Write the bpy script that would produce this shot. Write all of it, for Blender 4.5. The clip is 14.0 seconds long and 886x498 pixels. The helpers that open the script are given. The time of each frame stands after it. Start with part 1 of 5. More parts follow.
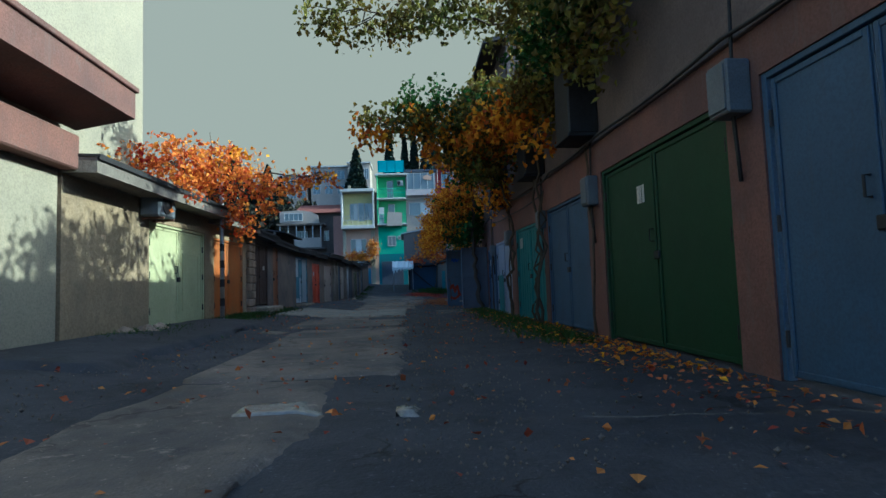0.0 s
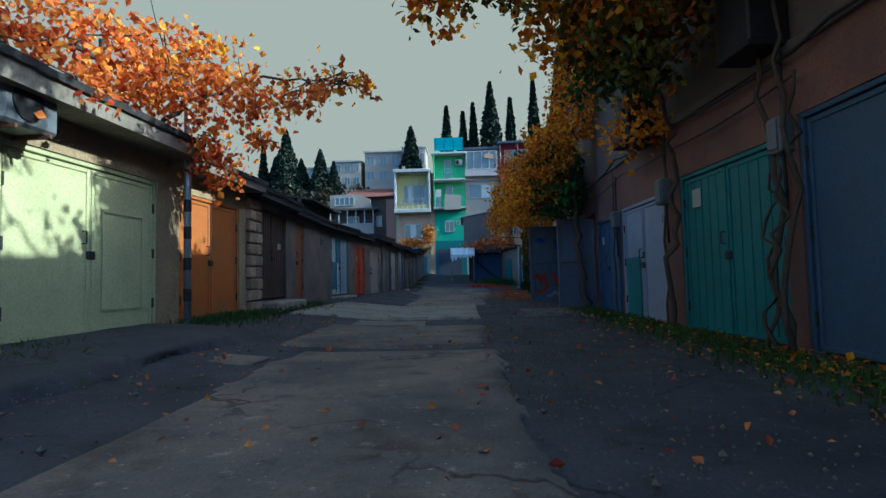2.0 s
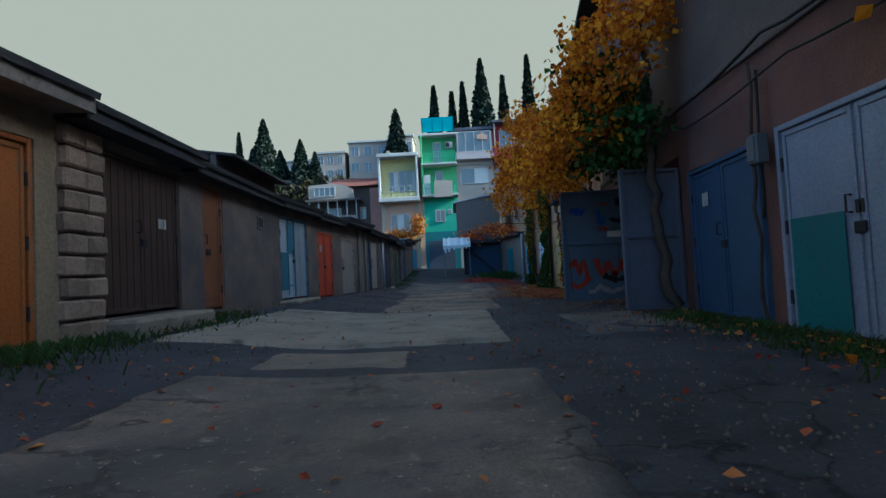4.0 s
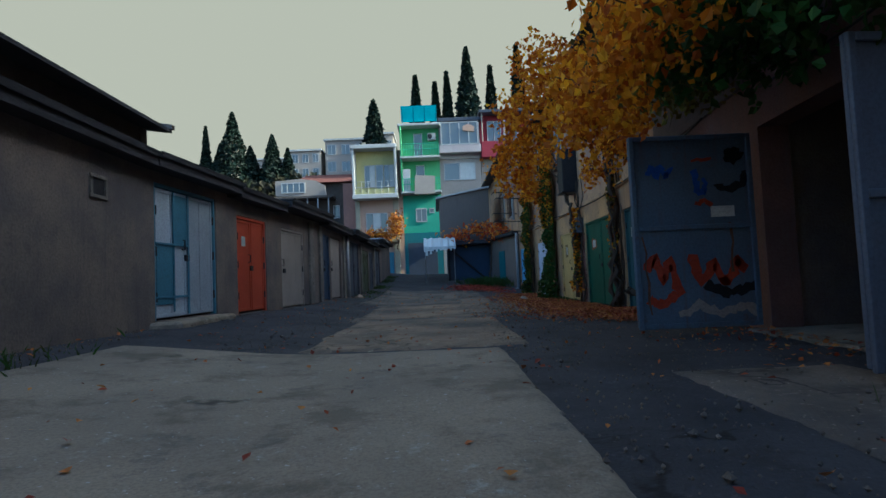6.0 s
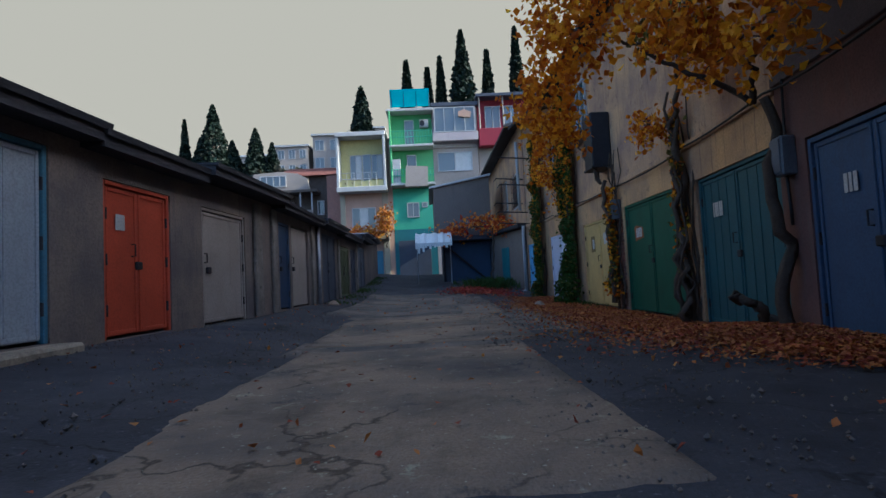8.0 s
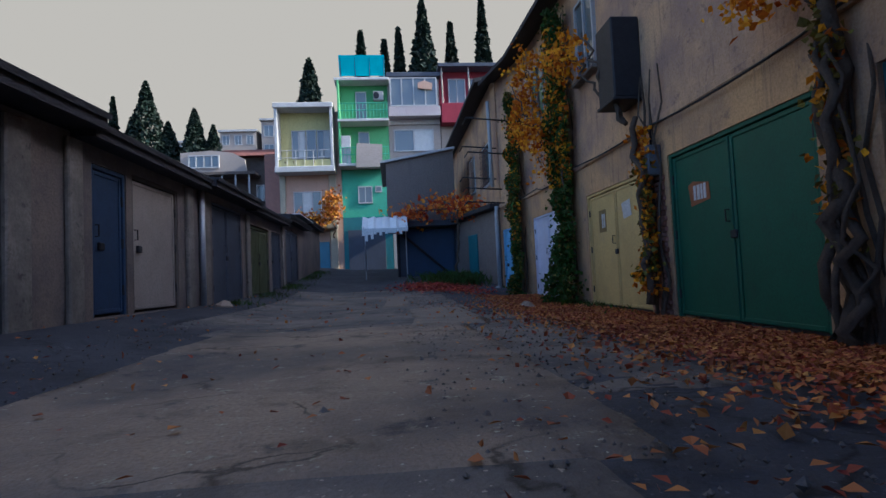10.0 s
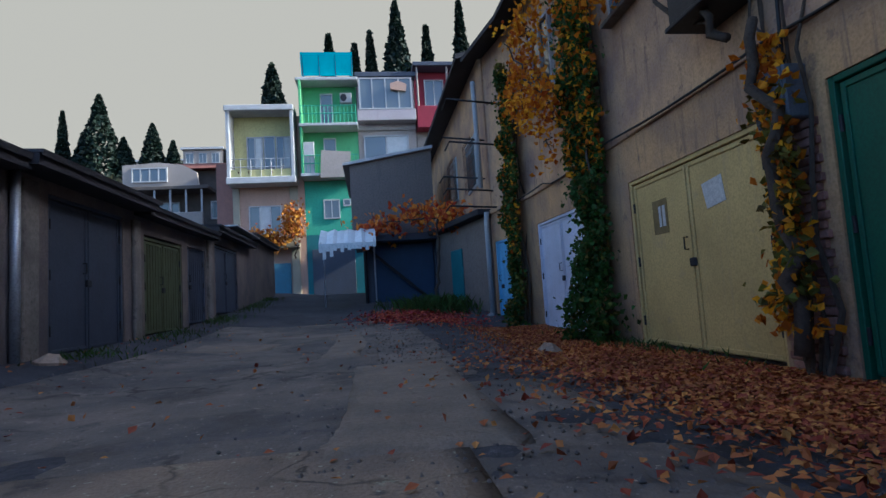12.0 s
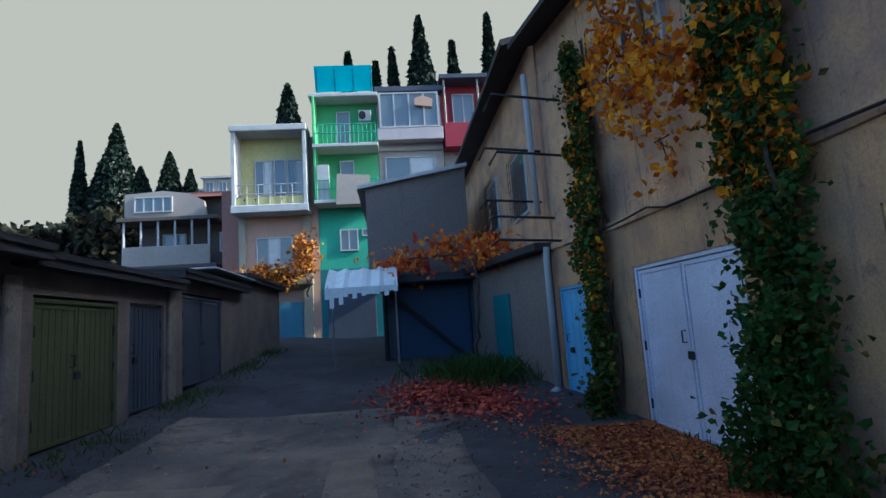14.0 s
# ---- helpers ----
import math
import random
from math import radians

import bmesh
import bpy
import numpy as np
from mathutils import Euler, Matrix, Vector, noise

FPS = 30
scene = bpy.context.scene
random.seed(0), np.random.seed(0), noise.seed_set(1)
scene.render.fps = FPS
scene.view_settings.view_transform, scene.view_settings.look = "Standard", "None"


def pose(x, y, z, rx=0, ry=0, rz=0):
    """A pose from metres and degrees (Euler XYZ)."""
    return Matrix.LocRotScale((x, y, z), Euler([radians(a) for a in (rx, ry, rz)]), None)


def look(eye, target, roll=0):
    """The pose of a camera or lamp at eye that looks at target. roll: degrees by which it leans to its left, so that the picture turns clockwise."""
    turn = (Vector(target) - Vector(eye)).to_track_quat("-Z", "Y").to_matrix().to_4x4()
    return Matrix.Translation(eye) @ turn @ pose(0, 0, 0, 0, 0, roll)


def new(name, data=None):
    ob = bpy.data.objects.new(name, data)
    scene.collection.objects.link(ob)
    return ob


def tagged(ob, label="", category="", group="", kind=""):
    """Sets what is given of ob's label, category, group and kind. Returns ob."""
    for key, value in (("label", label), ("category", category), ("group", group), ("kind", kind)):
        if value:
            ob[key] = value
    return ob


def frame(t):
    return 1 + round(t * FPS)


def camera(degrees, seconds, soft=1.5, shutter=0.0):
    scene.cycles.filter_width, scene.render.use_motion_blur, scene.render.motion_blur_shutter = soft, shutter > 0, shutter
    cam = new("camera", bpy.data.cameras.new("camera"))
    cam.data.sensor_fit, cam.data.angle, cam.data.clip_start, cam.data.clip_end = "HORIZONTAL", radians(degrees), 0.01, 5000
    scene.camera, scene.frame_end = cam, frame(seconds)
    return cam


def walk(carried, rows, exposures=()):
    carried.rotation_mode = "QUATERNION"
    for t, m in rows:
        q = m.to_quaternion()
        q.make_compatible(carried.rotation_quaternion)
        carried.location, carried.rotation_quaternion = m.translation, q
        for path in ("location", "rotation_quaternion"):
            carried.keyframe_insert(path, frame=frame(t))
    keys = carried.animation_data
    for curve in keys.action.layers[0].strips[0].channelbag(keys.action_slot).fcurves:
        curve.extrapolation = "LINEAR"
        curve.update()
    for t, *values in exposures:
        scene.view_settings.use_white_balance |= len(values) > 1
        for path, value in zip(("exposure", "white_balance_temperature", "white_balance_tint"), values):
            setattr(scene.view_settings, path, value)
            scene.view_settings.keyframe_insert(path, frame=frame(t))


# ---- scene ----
cam = camera(78.75, 14.0, soft=1.5)

# seconds, eye x y z, turn, pitch, roll
PATH = [
    (0, -0.025, -0.061, 0.761, -3.61, 3.90, -1.99),
    (0.5, -0.137, 1.170, 0.792, -2.10, 3.65, -1.64),
    (1, -0.236, 2.368, 0.765, -0.46, 3.48, -1.98),
    (1.5, -0.324, 3.578, 0.759, 1.10, 3.37, -1.93),
    (2, -0.424, 4.818, 0.715, 2.23, 3.12, -1.38),
    (2.5, -0.496, 6.002, 0.707, 3.00, 2.85, -1.90),
    (3, -0.554, 7.178, 0.700, 2.89, 2.93, -2.49),
    (3.5, -0.591, 8.233, 0.662, 2.19, 2.95, -2.84),
    (4, -0.645, 9.205, 0.661, 1.25, 2.61, -2.95),
    (4.2, -0.699, 9.632, 0.683, 0.95, 2.85, -2.41),
    (6.3, -0.731, 14.074, 0.641, -0.92, 3.15, -2.66),
    (6.5, -0.745, 14.484, 0.622, -0.93, 2.64, -2.77),
    (7, -0.757, 15.388, 0.730, -1.05, 2.77, -2.88),
    (7.2, -0.755, 15.720, 0.746, -1.12, 3.66, -2.96),
    (9.3, -0.628, 19.224, 0.504, -3.52, 2.17, -2.33),
    (9.5, -0.598, 19.711, 0.546, -4.20, 2.13, -2.43),
    (10, -0.377, 21.166, 0.520, -5.59, 2.82, -2.66),
    (10.5, -0.141, 22.548, 0.466, -6.89, 4.14, -3.04),
    (11, 0.006, 23.517, 0.461, -7.75, 4.38, -3.39),
    (11.5, 0.030, 24.061, 0.481, -7.98, 4.66, -3.49),
    (12, 0.028, 24.617, 0.593, -7.91, 5.04, -3.65),
    (12.5, 0.085, 25.648, 0.754, -7.71, 5.95, -3.63),
    (13, 0.007, 26.377, 0.883, -7.41, 6.74, -3.54),
    (13.5, -0.075, 27.018, 1.039, -6.91, 7.53, -3.52),
    (14, 0.155, 27.870, 1.300, -5.52, 7.96, -3.90),
]

walk(cam, [(t, pose(x, y, z, 90 + p, 0, yaw) @ pose(0, 0, 0, 0, 0, r)) for t, x, y, z, yaw, p, r in PATH],
     [(0, 0.98, 4370, -8), (3, 1.13, 4470, -5), (6, 1.24, 4850, -3), (9.5, 1.27, 4950, 14), (11.5, 1.3, 4900, 12), (14, 1.34, 4750, 4)])

# ---- world, sun ----
SUN_EL, SUN_AZ = radians(27.5), radians(97)   # azimuth from +y towards +x: low autumn sun over the roofs on the right
world = bpy.data.worlds.new("sky")
scene.world = world
world.use_nodes = True
wn = world.node_tree
wn.nodes.clear()
sky = wn.nodes.new("ShaderNodeTexSky")
sky.sky_type, sky.sun_disc = "NISHITA", False
sky.sun_elevation, sky.sun_rotation = SUN_EL, SUN_AZ
sky.air_density, sky.dust_density, sky.ozone_density = 1.0, 3.0, 1.0
bg = wn.nodes.new("ShaderNodeBackground")
bg.inputs["Strength"].default_value = 0.15
wo = wn.nodes.new("ShaderNodeOutputWorld")
wn.links.new(sky.outputs[0], bg.inputs[0])
wn.links.new(bg.outputs[0], wo.inputs[0])

sun = new("sun", bpy.data.lights.new("sun", "SUN"))
sun.data.energy, sun.data.angle, sun.data.color = 4.2, radians(0.6), (1.0, 0.84, 0.56)
sun_from = Vector((math.sin(SUN_AZ) * math.cos(SUN_EL), math.cos(SUN_AZ) * math.cos(SUN_EL), math.sin(SUN_EL)))
sun.matrix_world = look(sun_from * 50, (0, 0, 0))


# ---- materials ----
def material(name, base, alt=None, scale=3.0, mix=0.5, rough=0.85, bump=0.3, grain=60.0, stain=None, stain_amount=0.35, streak=False,
             metal=0.0, island=0.0, spec=0.3, rand=0.0, crack=0.0):
    m = bpy.data.materials.new(name)
    m.use_nodes = True
    nt = m.node_tree
    nt.nodes.clear()
    N, L = nt.nodes.new, nt.links.new
    out, bs = N("ShaderNodeOutputMaterial"), N("ShaderNodeBsdfPrincipled")
    L(bs.outputs[0], out.inputs[0])
    geo = N("ShaderNodeNewGeometry")
    alt = alt or tuple(c * 0.65 for c in base)
    stain = stain or tuple(c * 0.35 for c in base)

    def tex(sc, detail, vec=None, r=0.6):
        n = N("ShaderNodeTexNoise")
        n.inputs["Scale"].default_value, n.inputs["Detail"].default_value, n.inputs["Roughness"].default_value = sc, detail, r
        L(vec or geo.outputs["Position"], n.inputs["Vector"])
        return n.outputs["Fac"]

    def ramp(fac, lo, hi):
        n = N("ShaderNodeMapRange")
        n.inputs["From Min"].default_value, n.inputs["From Max"].default_value = lo, hi
        n.interpolation_type = "SMOOTHSTEP"
        L(fac, n.inputs["Value"])
        return n.outputs["Result"]

    def blend(fac, a, b, k=1.0):
        n = N("ShaderNodeMix")
        n.data_type = "RGBA"
        if k != 1.0:
            q = N("ShaderNodeMath")
            q.operation = "MULTIPLY"
            q.inputs[1].default_value = k
            L(fac, q.inputs[0])
            fac = q.outputs[0]
        L(fac, n.inputs[0])
        for s, v in ((6, a), (7, b)):
            if isinstance(v, tuple):
                n.inputs[s].default_value = (*v, 1)
            else:
                L(v, n.inputs[s])
        return n.outputs[2]

    big = tex(scale, 5)
    col = blend(ramp(big, 0.5 - 0.22, 0.5 + 0.22), base, alt, mix * 1.3 if mix < 0.75 else 1.0)
    fine = tex(grain, 3)
    col = blend(ramp(fine, 0.35, 0.72), col, tuple(c * 0.45 for c in base), 0.5)
    if streak:
        mp = N("ShaderNodeMapping")
        mp.inputs["Scale"].default_value = (7, 7, 0.5)
        L(geo.outputs["Position"], mp.inputs["Vector"])
        st = tex(1.6, 5, mp.outputs[0], 0.7)
        col = blend(ramp(st, 0.52, 0.72), col, stain, stain_amount)
    spot = tex(scale * 2.7, 8, None, 0.75)
    col = blend(ramp(spot, 0.56, 0.66), col, stain, stain_amount)
    if crack:
        dist = N("ShaderNodeVectorMath")
        dist.operation = "MULTIPLY_ADD"
        wob = N("ShaderNodeTexNoise")
        wob.inputs["Scale"].default_value, wob.inputs["Detail"].default_value = 2.2, 6
        L(geo.outputs["Position"], wob.inputs["Vector"])
        L(wob.outputs["Color"], dist.inputs[0])
        dist.inputs[1].default_value = (0.9, 0.9, 0.9)
        L(geo.outputs["Position"], dist.inputs[2])
        vo = N("ShaderNodeTexVoronoi")
        vo.feature = "DISTANCE_TO_EDGE"
        vo.inputs["Scale"].default_value = crack
        L(dist.outputs[0], vo.inputs["Vector"])
        inv = N("ShaderNodeMath")
        inv.operation = "SUBTRACT"
        inv.inputs[0].default_value = 1.0
        L(ramp(vo.outputs["Distance"], 0.0, 0.022), inv.inputs[1])
        gate = N("ShaderNodeMath")
        gate.operation = "MULTIPLY"
        L(inv.outputs[0], gate.inputs[0])
        L(ramp(tex(0.7, 3), 0.45, 0.6), gate.inputs[1])
        col = blend(gate.outputs[0], col, tuple(c * 0.12 for c in base), 0.85)
        pale = tex(5.5, 6, None, 0.8)
        col = blend(ramp(pale, 0.58, 0.7), col, tuple(min(0.5, c * 2.0) for c in base), 0.55)
        speck = tex(38, 2, None, 0.5)
        col = blend(ramp(speck, 0.68, 0.74), col, tuple(min(0.6, c * 2.6) for c in base), 0.55)
        damp = tex(1.9, 7, None, 0.7)
        col = blend(ramp(damp, 0.5, 0.66), col, tuple(c * 0.3 for c in base), 0.6)
    if island:
        hs = N("ShaderNodeHueSaturation")
        mr = N("ShaderNodeMapRange")
        L(geo.outputs["Random Per Island"], mr.inputs["Value"])
        mr.inputs["To Min"].default_value, mr.inputs["To Max"].default_value = 1 - island, 1 + island
        L(mr.outputs[0], hs.inputs["Value"])
        mh = N("ShaderNodeMapRange")
        L(geo.outputs["Random Per Island"], mh.inputs["Value"])
        mh.inputs["To Min"].default_value, mh.inputs["To Max"].default_value = 0.5 - island * 0.07, 0.5 + island * 0.05
        L(mh.outputs[0], hs.inputs["Hue"])
        L(col, hs.inputs["Color"])
        col = hs.outputs[0]
    if rand:
        oi = N("ShaderNodeObjectInfo")
        hs = N("ShaderNodeHueSaturation")
        mr = N("ShaderNodeMapRange")
        L(oi.outputs["Random"], mr.inputs["Value"])
        mr.inputs["To Min"].default_value, mr.inputs["To Max"].default_value = 1 - rand, 1 + rand
        L(mr.outputs[0], hs.inputs["Value"])
        L(col, hs.inputs["Color"])
        col = hs.outputs[0]
    L(col, bs.inputs["Base Color"])
    bs.inputs["Metallic"].default_value = metal
    bs.inputs["Specular IOR Level"].default_value = spec
    rr = N("ShaderNodeMapRange")
    L(spot, rr.inputs["Value"])
    rr.inputs["To Min"].default_value, rr.inputs["To Max"].default_value = max(0.05, rough - 0.12), min(1, rough + 0.12)
    L(rr.outputs[0], bs.inputs["Roughness"])
    if bump:
        ad = N("ShaderNodeMath")
        ad.operation = "MULTIPLY_ADD"
        ad.inputs[1].default_value = 0.5
        L(fine, ad.inputs[0])
        L(spot, ad.inputs[2])
        bp = N("ShaderNodeBump")
        bp.inputs["Strength"].default_value, bp.inputs["Distance"].default_value = bump, 0.02
        L(ad.outputs[0], bp.inputs["Height"])
        L(bp.outputs[0], bs.inputs["Normal"])
    return m


def leaf_material(name, base, alt, trans=0.35):
    m = material(name, base, alt, scale=0.9, mix=0.7, rough=0.6, bump=0, grain=9, island=0.45, stain=tuple(c * 0.5 for c in alt), spec=0.2)
    nt = m.node_tree
    bs = next(n for n in nt.nodes if n.type == "BSDF_PRINCIPLED")
    out = next(n for n in nt.nodes if n.type == "OUTPUT_MATERIAL")
    tr = nt.nodes.new("ShaderNodeBsdfTranslucent")
    mx = nt.nodes.new("ShaderNodeMixShader")
    mx.inputs[0].default_value = trans
    nt.links.new(bs.inputs["Base Color"].links[0].from_socket, tr.inputs[0])
    nt.links.new(bs.outputs[0], mx.inputs[1])
    nt.links.new(tr.outputs[0], mx.inputs[2])
    nt.links.new(mx.outputs[0], out.inputs[0])
    return m


ASPHALT = material("asphalt", (0.074, 0.074, 0.084), (0.032, 0.034, 0.043), scale=0.8, mix=0.8, rough=0.8, bump=0.8, grain=45, stain=(0.035, 0.035, 0.04), stain_amount=0.6, crack=0.8)
ROADWORN = material("worn_dusty_road", (0.34, 0.25, 0.168), (0.085, 0.078, 0.078), scale=0.75, mix=0.95, rough=0.8, bump=1.0, grain=55, stain=(0.05, 0.048, 0.05), stain_amount=0.75, crack=0.9)
CONCRETE = material("worn_concrete", (0.37, 0.305, 0.225), (0.26, 0.22, 0.17), scale=1.1, mix=0.7, rough=0.85, bump=0.6, grain=70, stain=(0.09, 0.087, 0.087), stain_amount=0.45, rand=0.05, crack=0.35)
ROADDARK = material("dark_worn_road", (0.24, 0.195, 0.155), (0.075, 0.072, 0.074), scale=0.9, mix=0.8, rough=0.8, bump=0.8, grain=55, stain=(0.04, 0.04, 0.043), stain_amount=0.55, crack=0.6)
PATCH = material("grey_concrete_patch", (0.27, 0.215, 0.16), (0.14, 0.12, 0.10), scale=3, rough=0.85, bump=0.7, grain=50)
WETPATCH = material("wet_cement", (0.34, 0.31, 0.27), (0.2, 0.19, 0.18), scale=6, rough=0.22, bump=0.25, grain=30, spec=0.6)
# STUCCO_W, STUCCO_PINK: own hue, but toned down to carry shade at the start.
STUCCO_W = material("weathered_stucco", (0.165, 0.125, 0.112), (0.095, 0.078, 0.077), scale=0.9, mix=0.8, rough=0.95, bump=0.5, grain=38, stain=(0.10, 0.085, 0.08), stain_amount=0.55, streak=True)
STUCCO_PINK = material("pinkish_render", (0.20, 0.10, 0.08), (0.11, 0.068, 0.064), scale=1.4, mix=0.7, rough=0.95, bump=0.5, grain=45, stain=(0.13, 0.10, 0.09), stain_amount=0.5, streak=True)
OCHRE = material("ochre_render", (0.58, 0.35, 0.16), (0.30, 0.20, 0.14), scale=1.1, mix=0.8, rough=0.95, bump=0.7, grain=38, stain=(0.11, 0.085, 0.08), stain_amount=0.55, streak=True)
OCHREUP = material("ochre_upper_render", (0.60, 0.38, 0.20), (0.30, 0.20, 0.16), scale=1.3, mix=0.8, rough=0.95, bump=0.7, grain=34, stain=(0.13, 0.09, 0.09), stain_amount=0.6, streak=True)
STUCCO_TAN = material("rough_tan_render", (0.34, 0.26, 0.16), (0.23, 0.18, 0.12), scale=1.6, mix=0.7, rough=1, bump=1.0, grain=26, stain=(0.15, 0.12, 0.09), stain_amount=0.4)
STUCCO_GREY = material("grey_render", (0.21, 0.165, 0.135), (0.10, 0.09, 0.095), scale=1.3, mix=0.8, rough=0.95, bump=0.6, grain=40, stain=(0.09, 0.08, 0.08), stain_amount=0.5, streak=True)
CREAM = material("cream_paint", (0.33, 0.295, 0.215), (0.25, 0.23, 0.18), scale=1.5, rough=0.8, bump=0.2, grain=40, stain=(0.22, 0.2, 0.17), stain_amount=0.3, streak=True)
ROOF = material("bitumen_roof", (0.045, 0.042, 0.045), (0.03, 0.03, 0.033), scale=2, rough=0.9, bump=0.6, grain=30)
SLAB = material("roof_slab_edge", (0.24, 0.21, 0.18), (0.13, 0.115, 0.10), scale=2.2, mix=0.8, rough=0.95, bump=0.8, grain=30, stain=(0.06, 0.055, 0.05), stain_amount=0.7)
STONE = material("rough_block_stone", (0.34, 0.25, 0.18), (0.22, 0.17, 0.13), scale=2.5, rough=1, bump=1.0, grain=25, rand=0.25)
BRICK = material("worn_brick", (0.32, 0.17, 0.13), (0.22, 0.13, 0.11), scale=5, rough=0.95, bump=0.8, grain=40, rand=0.25)


def paint(name, base, rust=(0.16, 0.06, 0.025), amount=0.35, alt=None, rough=0.6, scale=1.2, streak=True):
    return material(name, base, alt or tuple(c * 0.7 for c in base), scale=scale, mix=0.6, rough=rough, bump=0.09, grain=45, stain=rust, stain_amount=amount, streak=streak, spec=0.4)


LGREEN = paint("pale_green_paint", (0.50, 0.51, 0.29), (0.26, 0.26, 0.14), 0.25)
ORANGE = paint("rusted_orange_paint", (0.40, 0.105, 0.012), (0.17, 0.115, 0.065), 0.6, (0.27, 0.12, 0.035))
RUSTDOOR = paint("rust_brown_paint", (0.27, 0.105, 0.045), (0.12, 0.06, 0.04), 0.4)
BROWN = paint("dark_brown_paint", (0.075, 0.045, 0.035), (0.03, 0.02, 0.02), 0.4)
PALEBLUE = paint("pale_blue_paint", (0.45, 0.50, 0.56), (0.25, 0.25, 0.25), 0.3)
MIDBLUE = paint("mid_blue_paint", (0.07, 0.19, 0.27), (0.05, 0.08, 0.10), 0.3)
WHITEP = paint("off_white_paint", (0.35, 0.385, 0.43), (0.18, 0.18, 0.19), 0.3)
RED = paint("faded_red_paint", (0.46, 0.065, 0.025), (0.30, 0.05, 0.03), 0.3)
DKGREEN = paint("dark_green_paint", (0.006, 0.042, 0.013), (0.012, 0.026, 0.018), 0.35)
GREEN5 = paint("bottle_green_paint", (0.012, 0.10, 0.055), (0.02, 0.05, 0.04), 0.3)
STEELBLUE = paint("steel_blue_paint", (0.05, 0.095, 0.18), (0.05, 0.06, 0.085), 0.35)
DKTEAL = paint("dark_teal_paint", (0.025, 0.10, 0.12), (0.03, 0.06, 0.07), 0.35)
TEAL = paint("teal_paint", (0.03, 0.17, 0.19), (0.05, 0.11, 0.12), 0.35)
LILAC = paint("lilac_white_paint", (0.66, 0.68, 0.80), (0.36, 0.36, 0.40), 0.3)
LILACDIM = paint("dull_lilac_blue_paint", (0.27, 0.31, 0.43), (0.16, 0.18, 0.24), 0.35)
BLUEGREY = paint("rusty_blue_grey_paint", (0.11, 0.15, 0.21), (0.12, 0.07, 0.05), 0.45)
NAVY = paint("navy_paint", (0.022, 0.05, 0.11), (0.02, 0.03, 0.045), 0.3)
KHAKI = paint("khaki_paint", (0.62, 0.44, 0.16), (0.36, 0.27, 0.15), 0.35)
SKYBLUE = paint("sky_blue_paint", (0.22, 0.48, 0.72), (0.1, 0.2, 0.28), 0.25)
GREYDOOR = paint("grey_door_paint", (0.12, 0.13, 0.17), (0.07, 0.065, 0.07), 0.35)
PALEGREY = paint("pale_tan_grey_paint", (0.34, 0.29, 0.255), (0.17, 0.15, 0.14), 0.35)
DKGREY = paint("dark_grey_paint", (0.055, 0.066, 0.095), (0.04, 0.04, 0.045), 0.35)
OLIVE = paint("olive_paint", (0.09, 0.10, 0.045), (0.05, 0.05, 0.03), 0.4)
MARK = material("painted_marking", (0.62, 0.60, 0.56), scale=14, rough=0.8, bump=0, stain=(0.3, 0.29, 0.27))
GRAFRED = material("red_spray_paint", (0.40, 0.05, 0.02), scale=8, rough=0.7, bump=0, stain=(0.12, 0.1, 0.12))
GRAFBLUE = material("blue_spray_paint", (0.03, 0.10, 0.45), scale=8, rough=0.7, bump=0, stain=(0.06, 0.1, 0.2))
GRAFBLACK = material("black_spray_paint", (0.015, 0.015, 0.018), scale=8, rough=0.7, bump=0)
STEEL = material("galvanised_steel", (0.42, 0.43, 0.45), (0.3, 0.3, 0.31), scale=8, rough=0.5, bump=0.1, metal=0.7, stain=(0.2, 0.17, 0.14))
DARKMETAL = material("dark_metal", (0.035, 0.035, 0.04), scale=8, rough=0.6, bump=0.1, metal=0.3)
RUSTY = material("rusty_iron", (0.16, 0.08, 0.05), (0.08, 0.05, 0.04), scale=10, rough=0.9, bump=0.4)
PLASTIC = material("grey_box_enamel", (0.13, 0.145, 0.17), (0.09, 0.10, 0.115), scale=6, rough=0.5, bump=0.05, stain=(0.15, 0.13, 0.12))
CABLE = material("black_cable", (0.02, 0.02, 0.022), scale=8, rough=0.6, bump=0)
BARK = material("grey_brown_bark", (0.10, 0.075, 0.055), (0.055, 0.042, 0.033), scale=9, rough=1, bump=1.0, grain=50)
WOODGREY = material("weathered_boards", (0.12, 0.10, 0.085), (0.07, 0.06, 0.055), scale=4, rough=0.95, bump=0.5, streak=True)
YELLOWH = material("yellow_render", (0.50, 0.46, 0.20), (0.42, 0.39, 0.18), scale=0.7, rough=0.9, bump=0.2, grain=20, streak=True, stain=(0.3, 0.27, 0.14))
SALMON = material("salmon_render", (0.46, 0.30, 0.22), (0.38, 0.26, 0.2), scale=0.7, rough=0.9, bump=0.2, grain=20, streak=True, stain=(0.25, 0.17, 0.13))
GREENH = material("bright_green_render", (0.13, 0.40, 0.17), (0.11, 0.34, 0.15), scale=0.7, rough=0.9, bump=0.15, grain=20, streak=True, stain=(0.07, 0.22, 0.11))
GREENL = material("sea_green_render", (0.09, 0.40, 0.26), (0.08, 0.33, 0.22), scale=0.7, rough=0.9, bump=0.15, grain=20, streak=True, stain=(0.05, 0.27, 0.18))
LILACH = material("grey_lilac_render", (0.42, 0.37, 0.38), (0.34, 0.30, 0.31), scale=0.7, rough=0.9, bump=0.2, grain=20, streak=True, stain=(0.22, 0.19, 0.2))
MAROON = material("maroon_render", (0.26, 0.03, 0.05), (0.2, 0.03, 0.045), scale=0.7, rough=0.9, bump=0.2, grain=20, streak=True)
